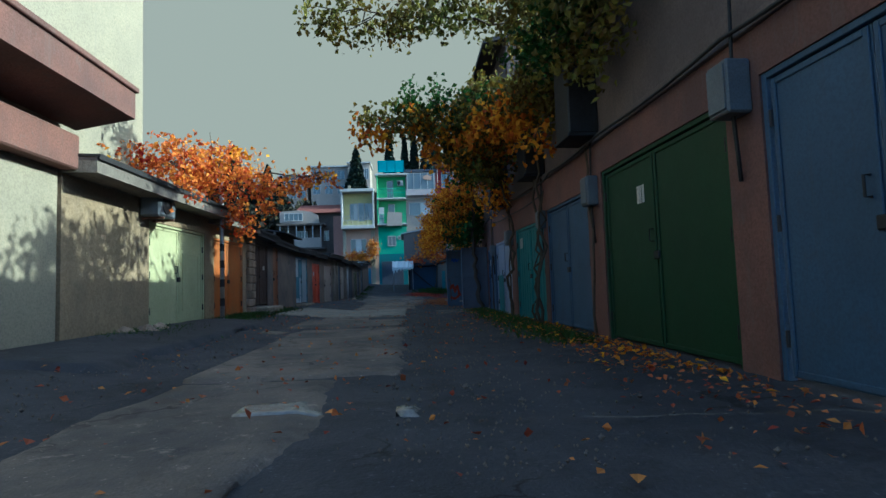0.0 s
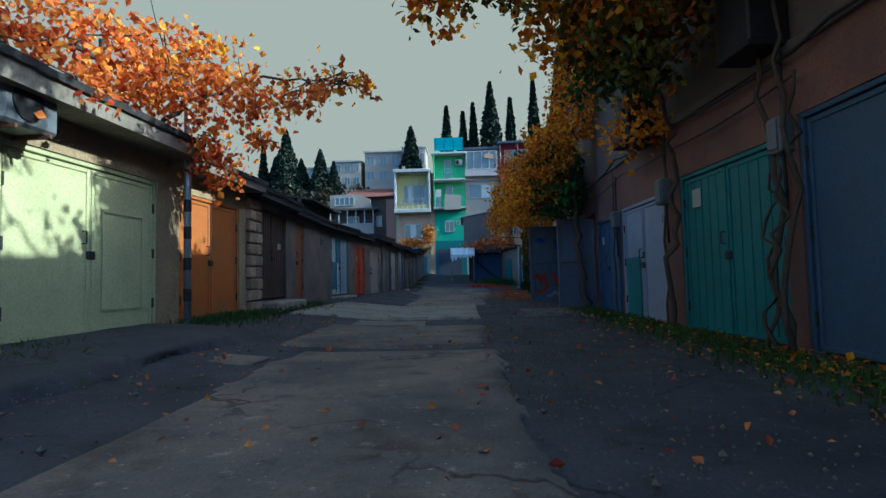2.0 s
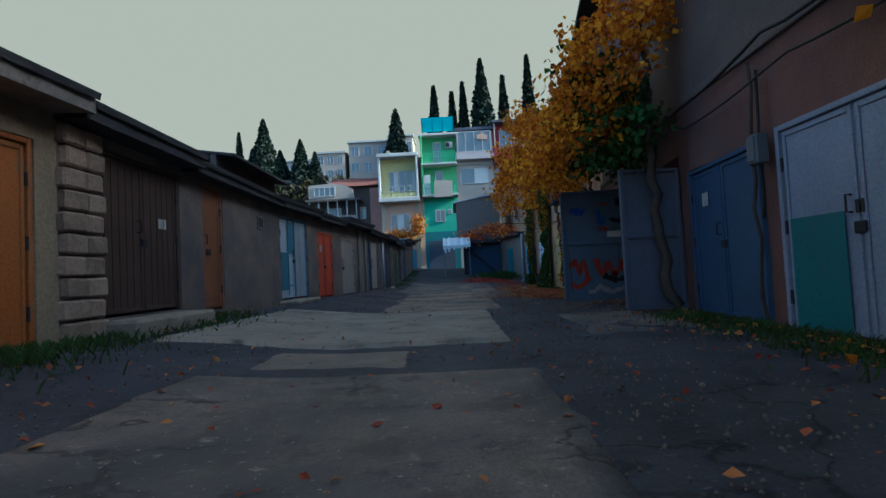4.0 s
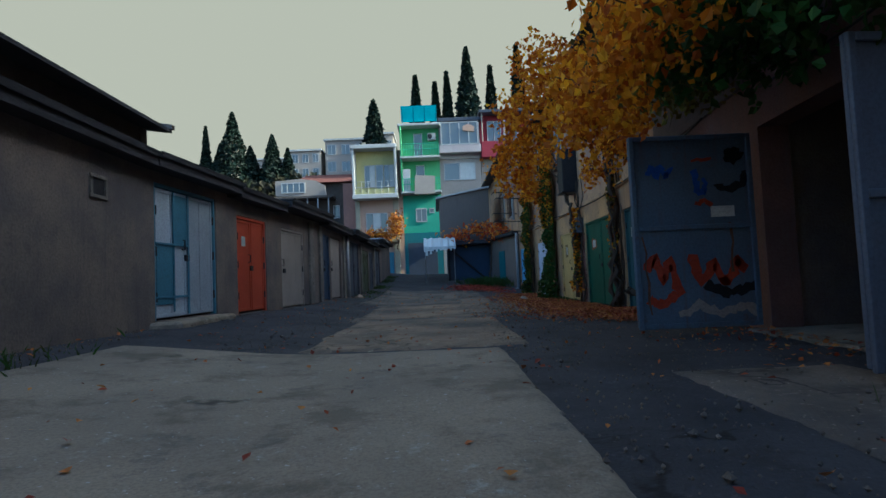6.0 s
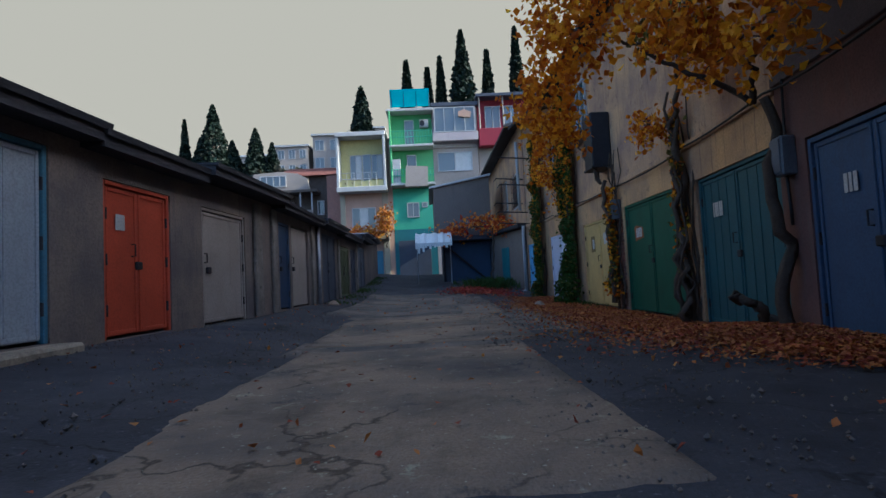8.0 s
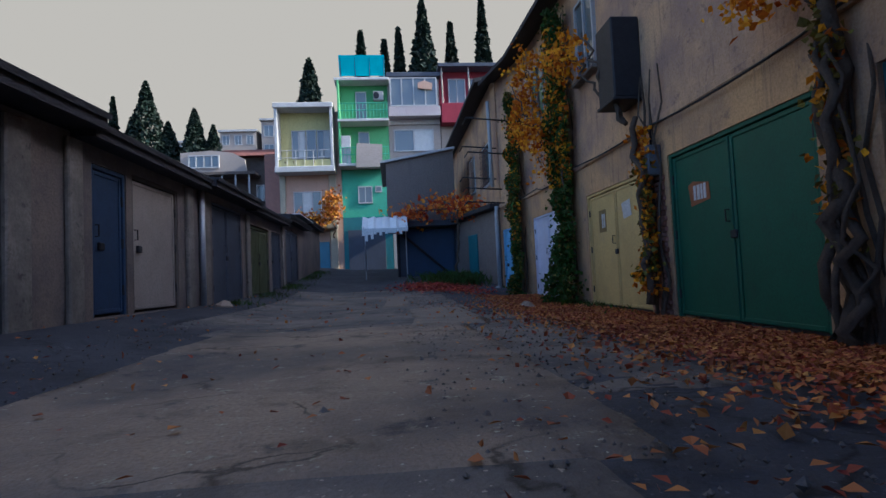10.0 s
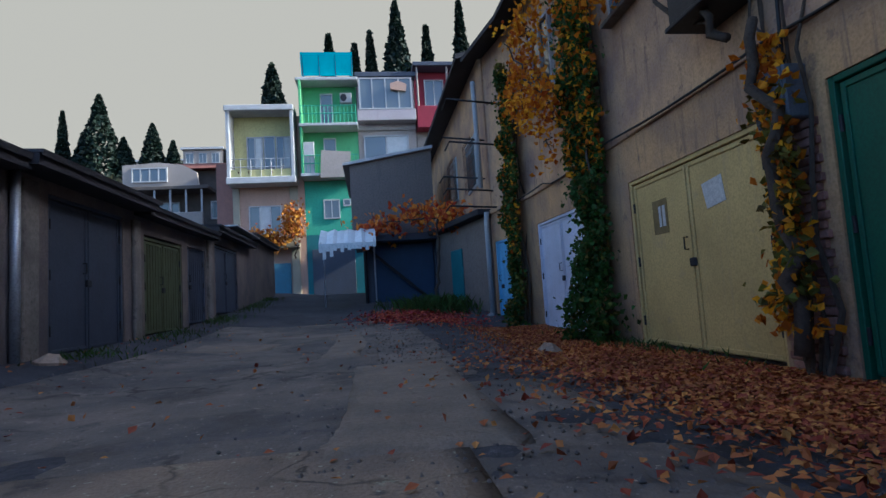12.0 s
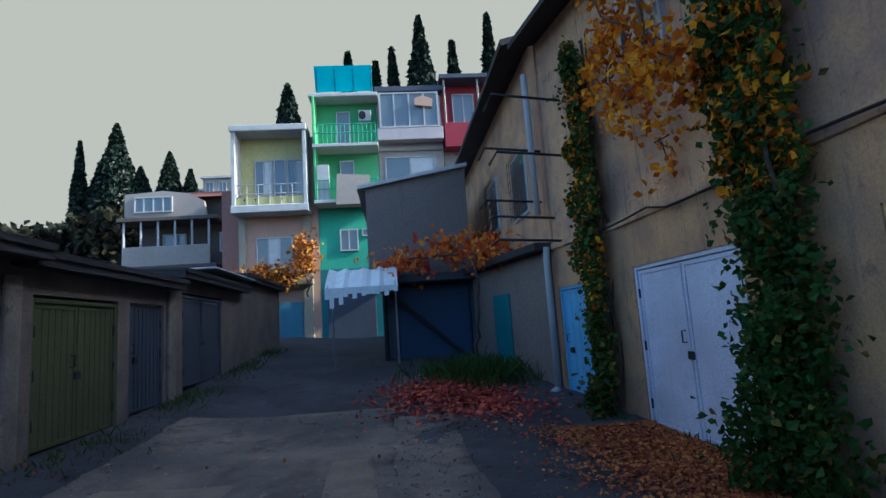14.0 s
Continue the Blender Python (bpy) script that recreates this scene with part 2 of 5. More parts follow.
BEIGEH = material("beige_render", (0.36, 0.31, 0.27), (0.27, 0.24, 0.21), scale=0.7, rough=0.9, bump=0.2, grain=20, streak=True, stain=(0.28, 0.25, 0.22))
GREYWALL = material("grey_cement_wall", (0.20, 0.165, 0.14), (0.14, 0.12, 0.11), scale=0.6, rough=0.95, bump=0.3, grain=20, streak=True, stain=(0.10, 0.09, 0.08))
WHITE = material("white_trim", (0.44, 0.44, 0.44), (0.32, 0.32, 0.32), scale=3, rough=0.7, bump=0.05, stain=(0.4, 0.39, 0.37))
TILE = material("red_brown_roof_tile", (0.17, 0.06, 0.05), (0.12, 0.045, 0.04), scale=3, rough=0.9, bump=0.5)
TEALROOF = material("turquoise_sheet", (0.02, 0.55, 0.62), (0.02, 0.42, 0.50), scale=2, rough=0.5, bump=0.1, stain=(0.02, 0.25, 0.3))
CYPRESS = leaf_material("cypress_needles", (0.010, 0.022, 0.014), (0.006, 0.014, 0.010), 0.1)
GOLD = leaf_material("golden_leaves", (0.80, 0.36, 0.015), (0.60, 0.20, 0.01), 0.5)
FLAME = leaf_material("orange_red_leaves", (0.75, 0.28, 0.04), (0.60, 0.11, 0.03), 0.5)
GREENLEAF = leaf_material("dark_green_leaves", (0.05, 0.11, 0.02), (0.028, 0.065, 0.014), 0.3)
OLIVELEAF = leaf_material("olive_green_leaves", (0.12, 0.13, 0.025), (0.20, 0.13, 0.02), 0.3)
AMBER = leaf_material("amber_leaves", (0.42, 0.17, 0.012), (0.30, 0.10, 0.01), 0.15)
HILLLEAF = leaf_material("brown_green_scrub", (0.014, 0.018, 0.009), (0.03, 0.022, 0.01), 0.1)
LITTER = leaf_material("fallen_leaves", (0.48, 0.16, 0.045), (0.26, 0.085, 0.035), 0.05)
LITTERRED = leaf_material("fallen_red_leaves", (0.52, 0.085, 0.05), (0.25, 0.05, 0.03), 0.05)
GRASS = leaf_material("grass_blades", (0.06, 0.11, 0.02), (0.035, 0.06, 0.015), 0.2)


def glass_material():
    m = bpy.data.materials.new("window_glass")
    m.use_nodes = True
    bs = m.node_tree.nodes["Principled BSDF"]
    bs.inputs["Base Color"].default_value = (0.10, 0.12, 0.13, 1)
    bs.inputs["Roughness"].default_value = 0.08
    bs.inputs["Specular IOR Level"].default_value = 0.9
    return m


GLASS = glass_material()
CURTAIN = material("white_net_curtain", (0.55, 0.57, 0.56), (0.4, 0.42, 0.42), scale=5, rough=0.9, bump=0.1)


# ---- mesh helpers ----
class Mesh:
    def __init__(self):
        self.v, self.f, self.weld = [], [], False

    def add(self, verts, faces):
        k = len(self.v)
        self.v += [tuple(p) for p in verts]
        self.f += [tuple(i + k for i in q) for q in faces]
        return self

    def box(self, x0, x1, y0, y1, z0, z1, c=0.0):
        """A box whose edges are chamfered by c."""
        if c <= 0:
            vs = [(x, y, z) for x in (x0, x1) for y in (y0, y1) for z in (z0, z1)]
            return self.add(vs, [(0, 1, 3, 2), (4, 6, 7, 5), (0, 4, 5, 1), (2, 3, 7, 6), (0, 2, 6, 4), (1, 5, 7, 3)])
        c = min(c, (x1 - x0) * 0.45, (y1 - y0) * 0.45, (z1 - z0) * 0.45)
        X, Y, Z = (x0, x1), (y0, y1), (z0, z1)
        vs, ix = [], {}
        for a in (0, 1):
            for b in (0, 1):
                for d in (0, 1):
                    sa, sb, sd = (c, -c)[a], (c, -c)[b], (c, -c)[d]
                    for k, off in enumerate(((0, sb, sd), (sa, 0, sd), (sa, sb, 0))):
                        ix[a, b, d, k] = len(vs)
                        vs.append((X[a] + off[0], Y[b] + off[1], Z[d] + off[2]))
        fs = []
        for k in range(3):
            for s in (0, 1):
                ring = []
                for p, q in ((0, 0), (1, 0), (1, 1), (0, 1)):
                    key = [p, q]
                    key.insert(k, s)
                    ring.append(ix[(*key, k)])
                fs.append(tuple(ring if (s == 1) != (k == 1) else ring[::-1]))
        for k in range(3):
            i, j = [q for q in range(3) if q != k]
            for p in (0, 1):
                for q in (0, 1):
                    lo, hi = [0, 0, 0], [0, 0, 0]
                    lo[i] = hi[i] = p
                    lo[j] = hi[j] = q
                    hi[k] = 1
                    fs.append((ix[(*lo, i)], ix[(*hi, i)], ix[(*hi, j)], ix[(*lo, j)]))
        for a in (0, 1):
            for b in (0, 1):
                for d in (0, 1):
                    fs.append(tuple(ix[a, b, d, k] for k in range(3)))
        return self.add(vs, fs)

    def prism(self, ring, axis, a0, a1):
        """A polygon (pairs) drawn out along an axis: 0 x, 1 y, 2 z."""
        n = len(ring)

        def at(p, a):
            q = list(p)
            q.insert(axis, a)
            return tuple(q)
        vs = [at(p, a0) for p in ring] + [at(p, a1) for p in ring]
        fs = [tuple(range(n))[::-1], tuple(range(n, 2 * n))] + [(i, (i + 1) % n, n + (i + 1) % n, n + i) for i in range(n)]
        return self.add(vs, fs)

    def tube(self, pts, r, n=6, cap=True):
        pts = [Vector(p) for p in pts]
        rs = r if isinstance(r, (list, tuple)) else [r] * len(pts)
        vs = []
        for i, p in enumerate(pts):
            d = (pts[min(i + 1, len(pts) - 1)] - pts[max(i - 1, 0)]).normalized()
            a = d.cross(Vector((0.3, 0.2, 1)) if abs(d.z) < 0.9 else Vector((1, 0.1, 0))).normalized()
            b = d.cross(a)
            vs += [p + (a * math.cos(k * math.tau / n) + b * math.sin(k * math.tau / n)) * rs[i] for k in range(n)]
        fs = [(i * n + k, i * n + (k + 1) % n, (i + 1) * n + (k + 1) % n, (i + 1) * n + k) for i in range(len(pts) - 1) for k in range(n)]
        if cap:
            fs += [tuple(range(n))[::-1], tuple(range((len(pts) - 1) * n, len(pts) * n))]
        return self.add(vs, fs)

    def leaf(self, p, size, rng, droop=0.0, flat=False):
        """One pointed leaf, folded along its rib, of five corners."""
        if flat:
            n = Vector((rng.gauss(0, 0.25), rng.gauss(0, 0.25), 1)).normalized()
        else:
            n = Vector((rng.gauss(0, 1), rng.gauss(0, 1), rng.gauss(0.3, 0.8))).normalized()
        t = n.cross(Vector((rng.gauss(0, 1), rng.gauss(0, 1), rng.gauss(-droop, 0.6)))).normalized()
        s = n.cross(t)
        w = size * rng.uniform(0.32, 0.5)
        p = Vector(p)
        vs = [p - t * size * 0.5, p + s * w + n * w * 0.35 - t * size * 0.05, p + s * w * 0.5 + t * size * 0.28 + n * w * 0.2, p + t * size * 0.55,
              p - s * w * 0.5 + t * size * 0.28 + n * w * 0.2, p - s * w + n * w * 0.35 - t * size * 0.05]
        return self.add(vs, [(0, 1, 2, 3), (0, 3, 4, 5)])


def part(name, mesh, mat, parent=None, label="", kind="", smooth=False):
    me = bpy.data.meshes.new(name)
    me.from_pydata(mesh.v, [], mesh.f)
    me.materials.append(mat)
    bm = bmesh.new()
    bm.from_mesh(me)
    if mesh.weld:
        bmesh.ops.remove_doubles(bm, verts=bm.verts, dist=0.002)
    if len(bm.faces) < 60000:
        bmesh.ops.recalc_face_normals(bm, faces=bm.faces)
    bm.to_mesh(me)
    bm.free()
    if smooth:
        me.polygons.foreach_set("use_smooth", [True] * len(me.polygons))
    ob = new(name, me)
    ob.parent = parent
    return tagged(ob, label, kind=kind)


def piece(name, data, parent, m=None):
    ob = new(name, data)
    ob.parent = parent
    if m is not None:
        ob.matrix_basis = m
    return ob


def thing(name, m, label, category="", group="", kind=""):
    ob = new(name)
    ob.empty_display_size = 0.2
    ob.matrix_basis = m
    return tagged(ob, label, category, group, kind)


def smooth_step(a, b, t):
    t = max(0.0, min(1.0, (t - a) / (b - a)))
    return t * t * (3 - 2 * t)


def lerp_table(table, y):
    if y <= table[0][0]:
        return table[0][1]
    for (a, p), (b, q) in zip(table, table[1:]):
        if y <= b:
            return p + (q - p) * (y - a) / (b - a)
    return table[-1][1]


# wall lines: y, x
LEFT = [(-5, -4.45), (10, -4.35), (14, -4.15), (20, -4.25), (24, -3.9), (27, -3.65), (37, -3.45), (60, -3.5)]
RIGHT = [(-5, 2.8), (5.5, 2.58), (9.3, 2.5), (12.5, 2.3), (15, 2.25), (19, 2.6), (22.5, 3.05), (25, 3.3), (28, 3.35), (32, 3.4), (35, 3.3), (37, 2.95), (60, 2.9)]


def ground_z(x, y):
    z = 0.2 * smooth_step(-1.5, -4.2, x)
    z += 1.0 * smooth_step(31, 50, y)
    z -= 0.2 * smooth_step(0.8, 2.6, x) * smooth_step(22, 25, y) * (1 - smooth_step(35, 40, y))
    if y > 53:
        z += min((y - 53) * 0.17, 7.0)
        z += 0.6 * noise.noise((x * 0.05, y * 0.05, 3)) * smooth_step(56, 70, y)
    if y > 230:
        z -= (y - 230) * 0.04
    return z


def wall_frame(y0, y1, side, z=None):
    """Local frame of a stretch of wall: u along it, v towards the alley, z up. Returns the matrix and the length."""
    table = LEFT if side == "L" else RIGHT
    a, b = Vector((lerp_table(table, y0), y0, 0)), Vector((lerp_table(table, y1), y1, 0))
    if side == "L":
        a, b = b, a
    d = b - a
    u = d.normalized()
    v = Vector((0, 0, 1)).cross(u)
    if z is None:
        z = ground_z((a.x + b.x) / 2, (y0 + y1) / 2)
    m = Matrix(((u.x, v.x, 0, a.x), (u.y, v.y, 0, a.y), (0, 0, 1, z), (0, 0, 0, 1)))
    return m, d.length


# ---- ground ----
def axis_values(marks):
    vals = []
    for a, b, step in marks:
        n = max(1, round((b - a) / step))
        vals += [a + (b - a) * i / n for i in range(n)]
    return vals + [marks[-1][1]]


GX = axis_values([(-400, -60, 40), (-60, -12, 4), (-12, -4.8, 0.8), (-4.8, 3.8, 0.1), (3.8, 12, 0.8), (12, 60, 4), (60, 400, 40)])
GY = axis_values([(-200, -20, 30), (-20, -2, 2), (-2, 38, 0.1), (38, 54, 0.5), (54, 130, 3), (130, 430, 25)])


def build_ground():
    g = Mesh()
    for y in GY:
        for x in GX:
            z = ground_z(x, y)
            if -5 < x < 4 and -2 < y < 50:
                z += 0.022 * noise.noise((x * 1.1, y * 0.8, 1)) + 0.010 * noise.noise((x * 4, y * 4, 2)) + 0.006 * noise.noise((x * 11, y * 11, 5))
                side = smooth_step(0.0, 1.6, x)
                z += side * 0.02 * noise.noise((x * 3, y * 3, 7))
            g.v.append((x, y, z))
    w = len(GX)
    for j in range(len(GY) - 1):
        for i in range(w - 1):
            g.f.append((j * w + i, j * w + i + 1, (j + 1) * w + i + 1, (j + 1) * w + i))
    return tagged(part("ground", g, ASPHALT, smooth=True), "dark patched asphalt ground of the alley, cracked and dusty", "ground", kind="structure")


ground = build_ground()
rng = random.Random(5)


def slab(y0, y1, x0, x1, mat, label, lift=0.03, step=0.13):
    """A thin concrete slab with a ragged outline that follows the ground."""
    nx, ny = max(2, round((x1 - x0) / step)), max(2, round((y1 - y0) / step))
    m = Mesh()
    for j in range(ny + 1):
        for i in range(nx + 1):
            x, y = x0 + (x1 - x0) * i / nx, y0 + (y1 - y0) * j / ny
            e = 0.16 * noise.noise((x * 0.7, y * 0.7, 11)) + 0.07 * noise.noise((x * 2.6, y * 2.6, 14)) + 0.05 * noise.noise((x * 7, y * 7, 12))
            if i in (0, nx):
                x += e * (0.3 if mat is CONCRETE else 2.6)
            if j in (0, ny):
                y += e * 0.7
            rim = i in (0, nx) or j in (0, ny)
            z = ground_z(x, y) + (-0.05 if rim else lift + 0.006 * noise.noise((x * 2, y * 2, 4)))
            m.v.append((x, y, z))
    for j in range(ny):
        for i in range(nx):
            a = j * (nx + 1) + i
            m.f.append((a, a + 1, a + nx + 2, a + nx + 1))
    return tagged(part("pavement", m, mat, smooth=True), label, "pavement", kind="structure")


slab(-2, 4.6, -2.0, -0.6, ROADDARK, "worn dusty concrete road slab with cracked edges")
slab(4.6, 10.15, -2.1, -0.05, ROADDARK, "worn dusty concrete road slab with cracked edges")
slab(10.35, 12.85, -2.5, -0.05, ROADDARK, "worn dusty concrete road slab with cracked edges")
slab(14.2, 18.35, -3.6, -0.08, CONCRETE, "smooth pale concrete slab across the alley", 0.035)
slab(18.5, 22.3, -2.1, 0.25, ROADWORN, "older cracked concrete slab set in the asphalt", 0.02)
slab(22.5, 27.0, -2.2, 0.5, ROADWORN, "dusty concrete slab with wheel tracks", 0.02)
slab(27.1, 36.0, -2.9, 0.2, ROADDARK, "dusty concrete slab with wheel tracks", 0.02)
slab(26.5, 27.6, -2.4, 0.3, ROADDARK, "worn grey joint between two concrete slabs", 0.012, 0.15)
slab(21.8, 23.1, -2.3, 0.3, ROADDARK, "worn grey joint between two concrete slabs", 0.012, 0.15)
slab(23.2, 28.4, 0.1, 1.35, ROADDARK, "worn grey strip of old road between concrete and verge", 0.012, 0.15)
slab(28.6, 35.4, -0.3, 0.95, ROADDARK, "worn grey strip of old road between concrete and verge", 0.012, 0.15)
# Slightly raised strip in the same dark asphalt as the ground.
slab(24.0, 34.5, -3.75, -2.75, ASPHALT, "dark asphalt strip before the garages", 0.03, 0.15)
slab(26.6, 29.6, -0.25, 0.75, PATCH, "pale broken concrete patch in the asphalt", 0.035)
slab(30.4, 33.5, -0.6, 0.0, PATCH, "pale broken concrete patch in the asphalt", 0.035)
slab(4.8, 11.2, -4.3, -2.75, ASPHALT, "raised worn asphalt apron before the garages", 0.07)
slab(14.5, 17.0, 0.6, 1.95, ROADDARK, "worn pale strip of asphalt before the open garage", 0.012, 0.15)
slab(13.1, 14.0, -2.3, -1.0, PATCH, "pale cement patch between two slabs", 0.012, 0.12)
slab(3.2, 3.62, -1.16, -0.68, WETPATCH, "shallow pale puddle round a small hole", 0.042, 0.06)
slab(3.1, 3.34, -0.18, 0.02, WETPATCH, "small pale puddle on the asphalt", 0.042, 0.05)
slab(9.1, 9.8, -2.7, -2.05, PATCH, "small pale cement repair at the slab edge", 0.012)
slab(32.0, 33.0, -2.5, -1.2, PATCH, "pale worn cement strip", 0.035)


def wall_strip(name, side, y0, y1, top, openings, mat, label, thick=0.3, category="wall", base=-0.4, parent=None, z=None):
    """A wall along one side of the alley with openings (y0, y1, sill, head) cut right through."""
    m, length = wall_frame(y0, y1, side, z)

    def u(y):
        return (y1 - y) / (y1 - y0) * length if side == "L" else (y - y0) / (y1 - y0) * length
    w = Mesh()
    cuts = sorted((min(u(a), u(b)), max(u(a), u(b)), s, h) for a, b, s, h in openings)
    pos = 0.0
    for a, b, s, h in cuts:
        if a > pos:
            w.box(pos, a, -thick, 0, base, top)
        w.box(a, b, -thick, 0, h, top)
        if s > 0.01:
            w.box(a, b, -thick, 0, base, s)
        pos = b
    if pos < length:
        w.box(pos, length, -thick, 0, base, top)
    w.weld = True
    ob = part(name, w, mat, parent, "" if parent else label)
    if parent is None:
        ob.matrix_basis = m
        tagged(ob, label, category, kind="structure")
    return ob, m, length


door_count = [0]


def bars(parent, u0, z0, widths, h, v, mat=MARK, name="marking"):
    w = Mesh()
    u = u0
    for k in widths:
        w.box(u, u + k, v, v + 0.004, z0, z0 + h)
        u += k * 1.45
    return part(name, w, mat, parent, "painted marking")


def door(side, y0, y1, sill, head, mat, label, leaves=2, ribs=0, v=-0.06, frame_mat=None, mats=None, lock=True, wicket=None, z=None):
    """A sheet-metal garage door, set back in its opening."""
    m, length = wall_frame(y0, y1, side, z)
    door_count[0] += 1
    top = thing("door_%d" % door_count[0], m @ Matrix.Translation((0, v, sill)), label, "door", kind="structure")
    h = head - sill
    fr = Mesh()
    fr.box(0, 0.05, -0.03, 0.045, 0, h, 0.006).box(length - 0.05, length, -0.03, 0.045, 0, h, 0.006).box(0.05, length - 0.05, -0.03, 0.045, h - 0.05, h, 0.006)
    part("frame", fr, frame_mat or mat, top)
    wl = (length - 0.11) / leaves
    for i in range(leaves):
        a, b = 0.055 + i * wl, 0.055 + (i + 1) * wl - 0.012
        lm = mats[i % len(mats)] if mats else mat
        q = Mesh().box(a, b, -0.02, 0.012, 0.03, h - 0.055, 0.005)
        q.box(a + 0.01, a + 0.05, 0.012, 0.028, 0.04, h - 0.065, 0.006).box(b - 0.05, b - 0.01, 0.012, 0.028, 0.04, h - 0.065, 0.006)
        q.box(a + 0.05, b - 0.05, 0.012, 0.026, 0.04, 0.085, 0.005).box(a + 0.05, b - 0.05, 0.012, 0.026, h - 0.11, h - 0.065, 0.005)
        for k in range(ribs):
            uu = a + 0.05 + (b - a - 0.1) * (k + 1) / (ribs + 1)
            q.box(uu - 0.008, uu + 0.008, 0.012, 0.020, 0.085, h - 0.11)
        leaf = part("leaf", q, lm, top)
        edge = a if i == 0 else b
        for zz in (0.3, h * 0.5, h - 0.35):
            hg = Mesh().tube([(edge, 0.035, zz - 0.06), (edge, 0.035, zz + 0.06)], 0.014, 8)
            part("hinge", hg, DARKMETAL, leaf)
    if lock:
        mid = 0.055 + wl if leaves == 2 else length - 0.22
        lk = Mesh().box(mid - 0.06, mid + 0.05, 0.012, 0.05, h * 0.44, h * 0.44 + 0.09, 0.01)
        lk.tube([(mid + 0.09, 0.014, h * 0.53), (mid + 0.09, 0.06, h * 0.53), (mid + 0.09, 0.06, h * 0.53 + 0.13), (mid + 0.09, 0.014, h * 0.53 + 0.13)], 0.009, 6)
        part("handle", lk, DARKMETAL, top, "dark iron lock and handle")
    if wicket:
        a, b, c, d = wicket
        q = Mesh()
        q.box(a, a + 0.025, 0.028, 0.036, c, d).box(b - 0.025, b, 0.028, 0.036, c, d).box(a + 0.025, b - 0.025, 0.028, 0.036, d - 0.025, d).box(a + 0.025, b - 0.025, 0.028, 0.036, c, c + 0.025)
        part("wicket", q, frame_mat or mat, top)
    return top, length, h


def roof_slab(side, y0, y1, z, over=0.45, depth=6.0, thick=0.16, tilt=0.05, parent=None, mat=SLAB):
    """A concrete roof slab with bitumen on top; its edge hangs over the alley."""
    m, length = wall_frame(y0, y1, side)
    e = 0.03
    w = Mesh().prism([(-depth, z + tilt * 3), (over, z - tilt), (over, z - tilt + thick), (-depth, z + thick + tilt * 3)], 0, -e, length + e)
    bt = Mesh().prism([(-depth, z + thick + tilt * 3 + 0.003), (over + 0.03, z - tilt + thick + 0.003), (over + 0.035, z - tilt + thick - 0.03), (over + 0.05, z - tilt + thick + 0.035), (-depth, z + thick + tilt * 3 + 0.05)], 0, -e - 0.01, length + e + 0.01)
    return part("roof", w, mat, parent), part("roof_felt", bt, ROOF, parent)


GROUP_L = "row of garages along the alley"


def garage(y0, y1, top, openings, mat, label, over=0.45, roof_z=None, thick=0.16):
    m, length = wall_frame(y0, y1, "L")
    t = thing("garage", m, label, "garage", GROUP_L)
    wall_strip("wall", "L", y0, y1, top, openings, mat, label, parent=t)
    sw = Mesh().box(0, 0.2, -6, -0.3, -0.4, top).box(length - 0.2, length, -6, -0.3, -0.4, top).box(0.2, length - 0.2, -6, -5.8, -0.4, top)
    part("side_wall", sw, mat, t)
    # Pale tone for the sunlit roof edges; later, shaded edges get the near-black one.
    roof_slab("L", y0, y1, roof_z or top, over=over, parent=t, thick=thick, mat=SLAB if y0 < 13 else ROOF)
    return t


# left row, from the start of the walk to its end
garage(6.95, 9.08, 2.19, [], STUCCO_TAN, "low garage wall in rough tan render under a concrete roof slab", 0.45, thick=0.2)
garage(9.08, 11.68, 2.19, [(9.2, 11.45, 0.0, 1.82)], STUCCO_TAN, "low garage in tan render with a pale green door", 0.45, thick=0.19)
garage(11.68, 13.9, 2.1, [(11.92, 13.66, 0.0, 1.78)], STUCCO_TAN, "low garage in tan render with a rusted orange door", 0.36, thick=0.15)
garage(13.9, 16.2, 2.04, [(14.5, 16.1, 0.18, 1.92)], STUCCO_GREY, "low garage with a block pier and a dark brown door", 0.3, 2.06, thick=0.14)
garage(16.2, 20.0, 2.02, [(16.75, 17.45, 0.1, 1.92)], STUCCO_GREY, "long grey rendered garage wall with a narrow orange door", 0.22, thick=0.13)
garage(20.0, 22.2, 2.02, [(20.22, 21.78, 0.08, 1.84)], STUCCO_GREY, "grey rendered garage with a blue and white door", 0.25, thick=0.14)
garage(22.2, 24.2, 1.97, [(22.48, 23.68, 0.02, 1.68)], STUCCO_GREY, "grey rendered garage with a narrow red door", 0.25, thick=0.14)
garage(24.2, 27.1, 2.02, [(24.45, 25.85, 0.0, 1.66)], STUCCO_GREY, "grey garage with a plain pale door under a dark eave", 0.36, 2.08, thick=0.13)
garage(27.1, 30.5, 2.0, [(27.45, 28.2, 0.05, 1.78), (28.35, 29.75, 0.05, 1.82)], STUCCO_GREY, "grey garage with a navy door and a pale door", 0.26, 2.02, thick=0.12)
garage(30.5, 33.45, 2.02, [(31.25, 33.05, 0.0, 1.88)], STUCCO_GREY, "grey garage with a dark bluish door under a dark eave", 0.36, 2.06, thick=0.12)
garage(33.45, 37.0, 1.9, [(33.75, 35.4, 0.0, 1.6), (35.7, 36.75, 0.0, 1.6)], STUCCO_GREY, "grey garage with olive and grey boarded doors", 0.25, thick=0.12)
garage(37.0, 41.0, 1.85, [(37.5, 39.6, 0.0, 1.6)], STUCCO_GREY, "low grey garage with a dark door", 0.25, thick=0.12)
garage(41.0, 45.4, 1.85, [], STUCCO_GREY, "low grey garage end wall", 0.2, thick=0.12)

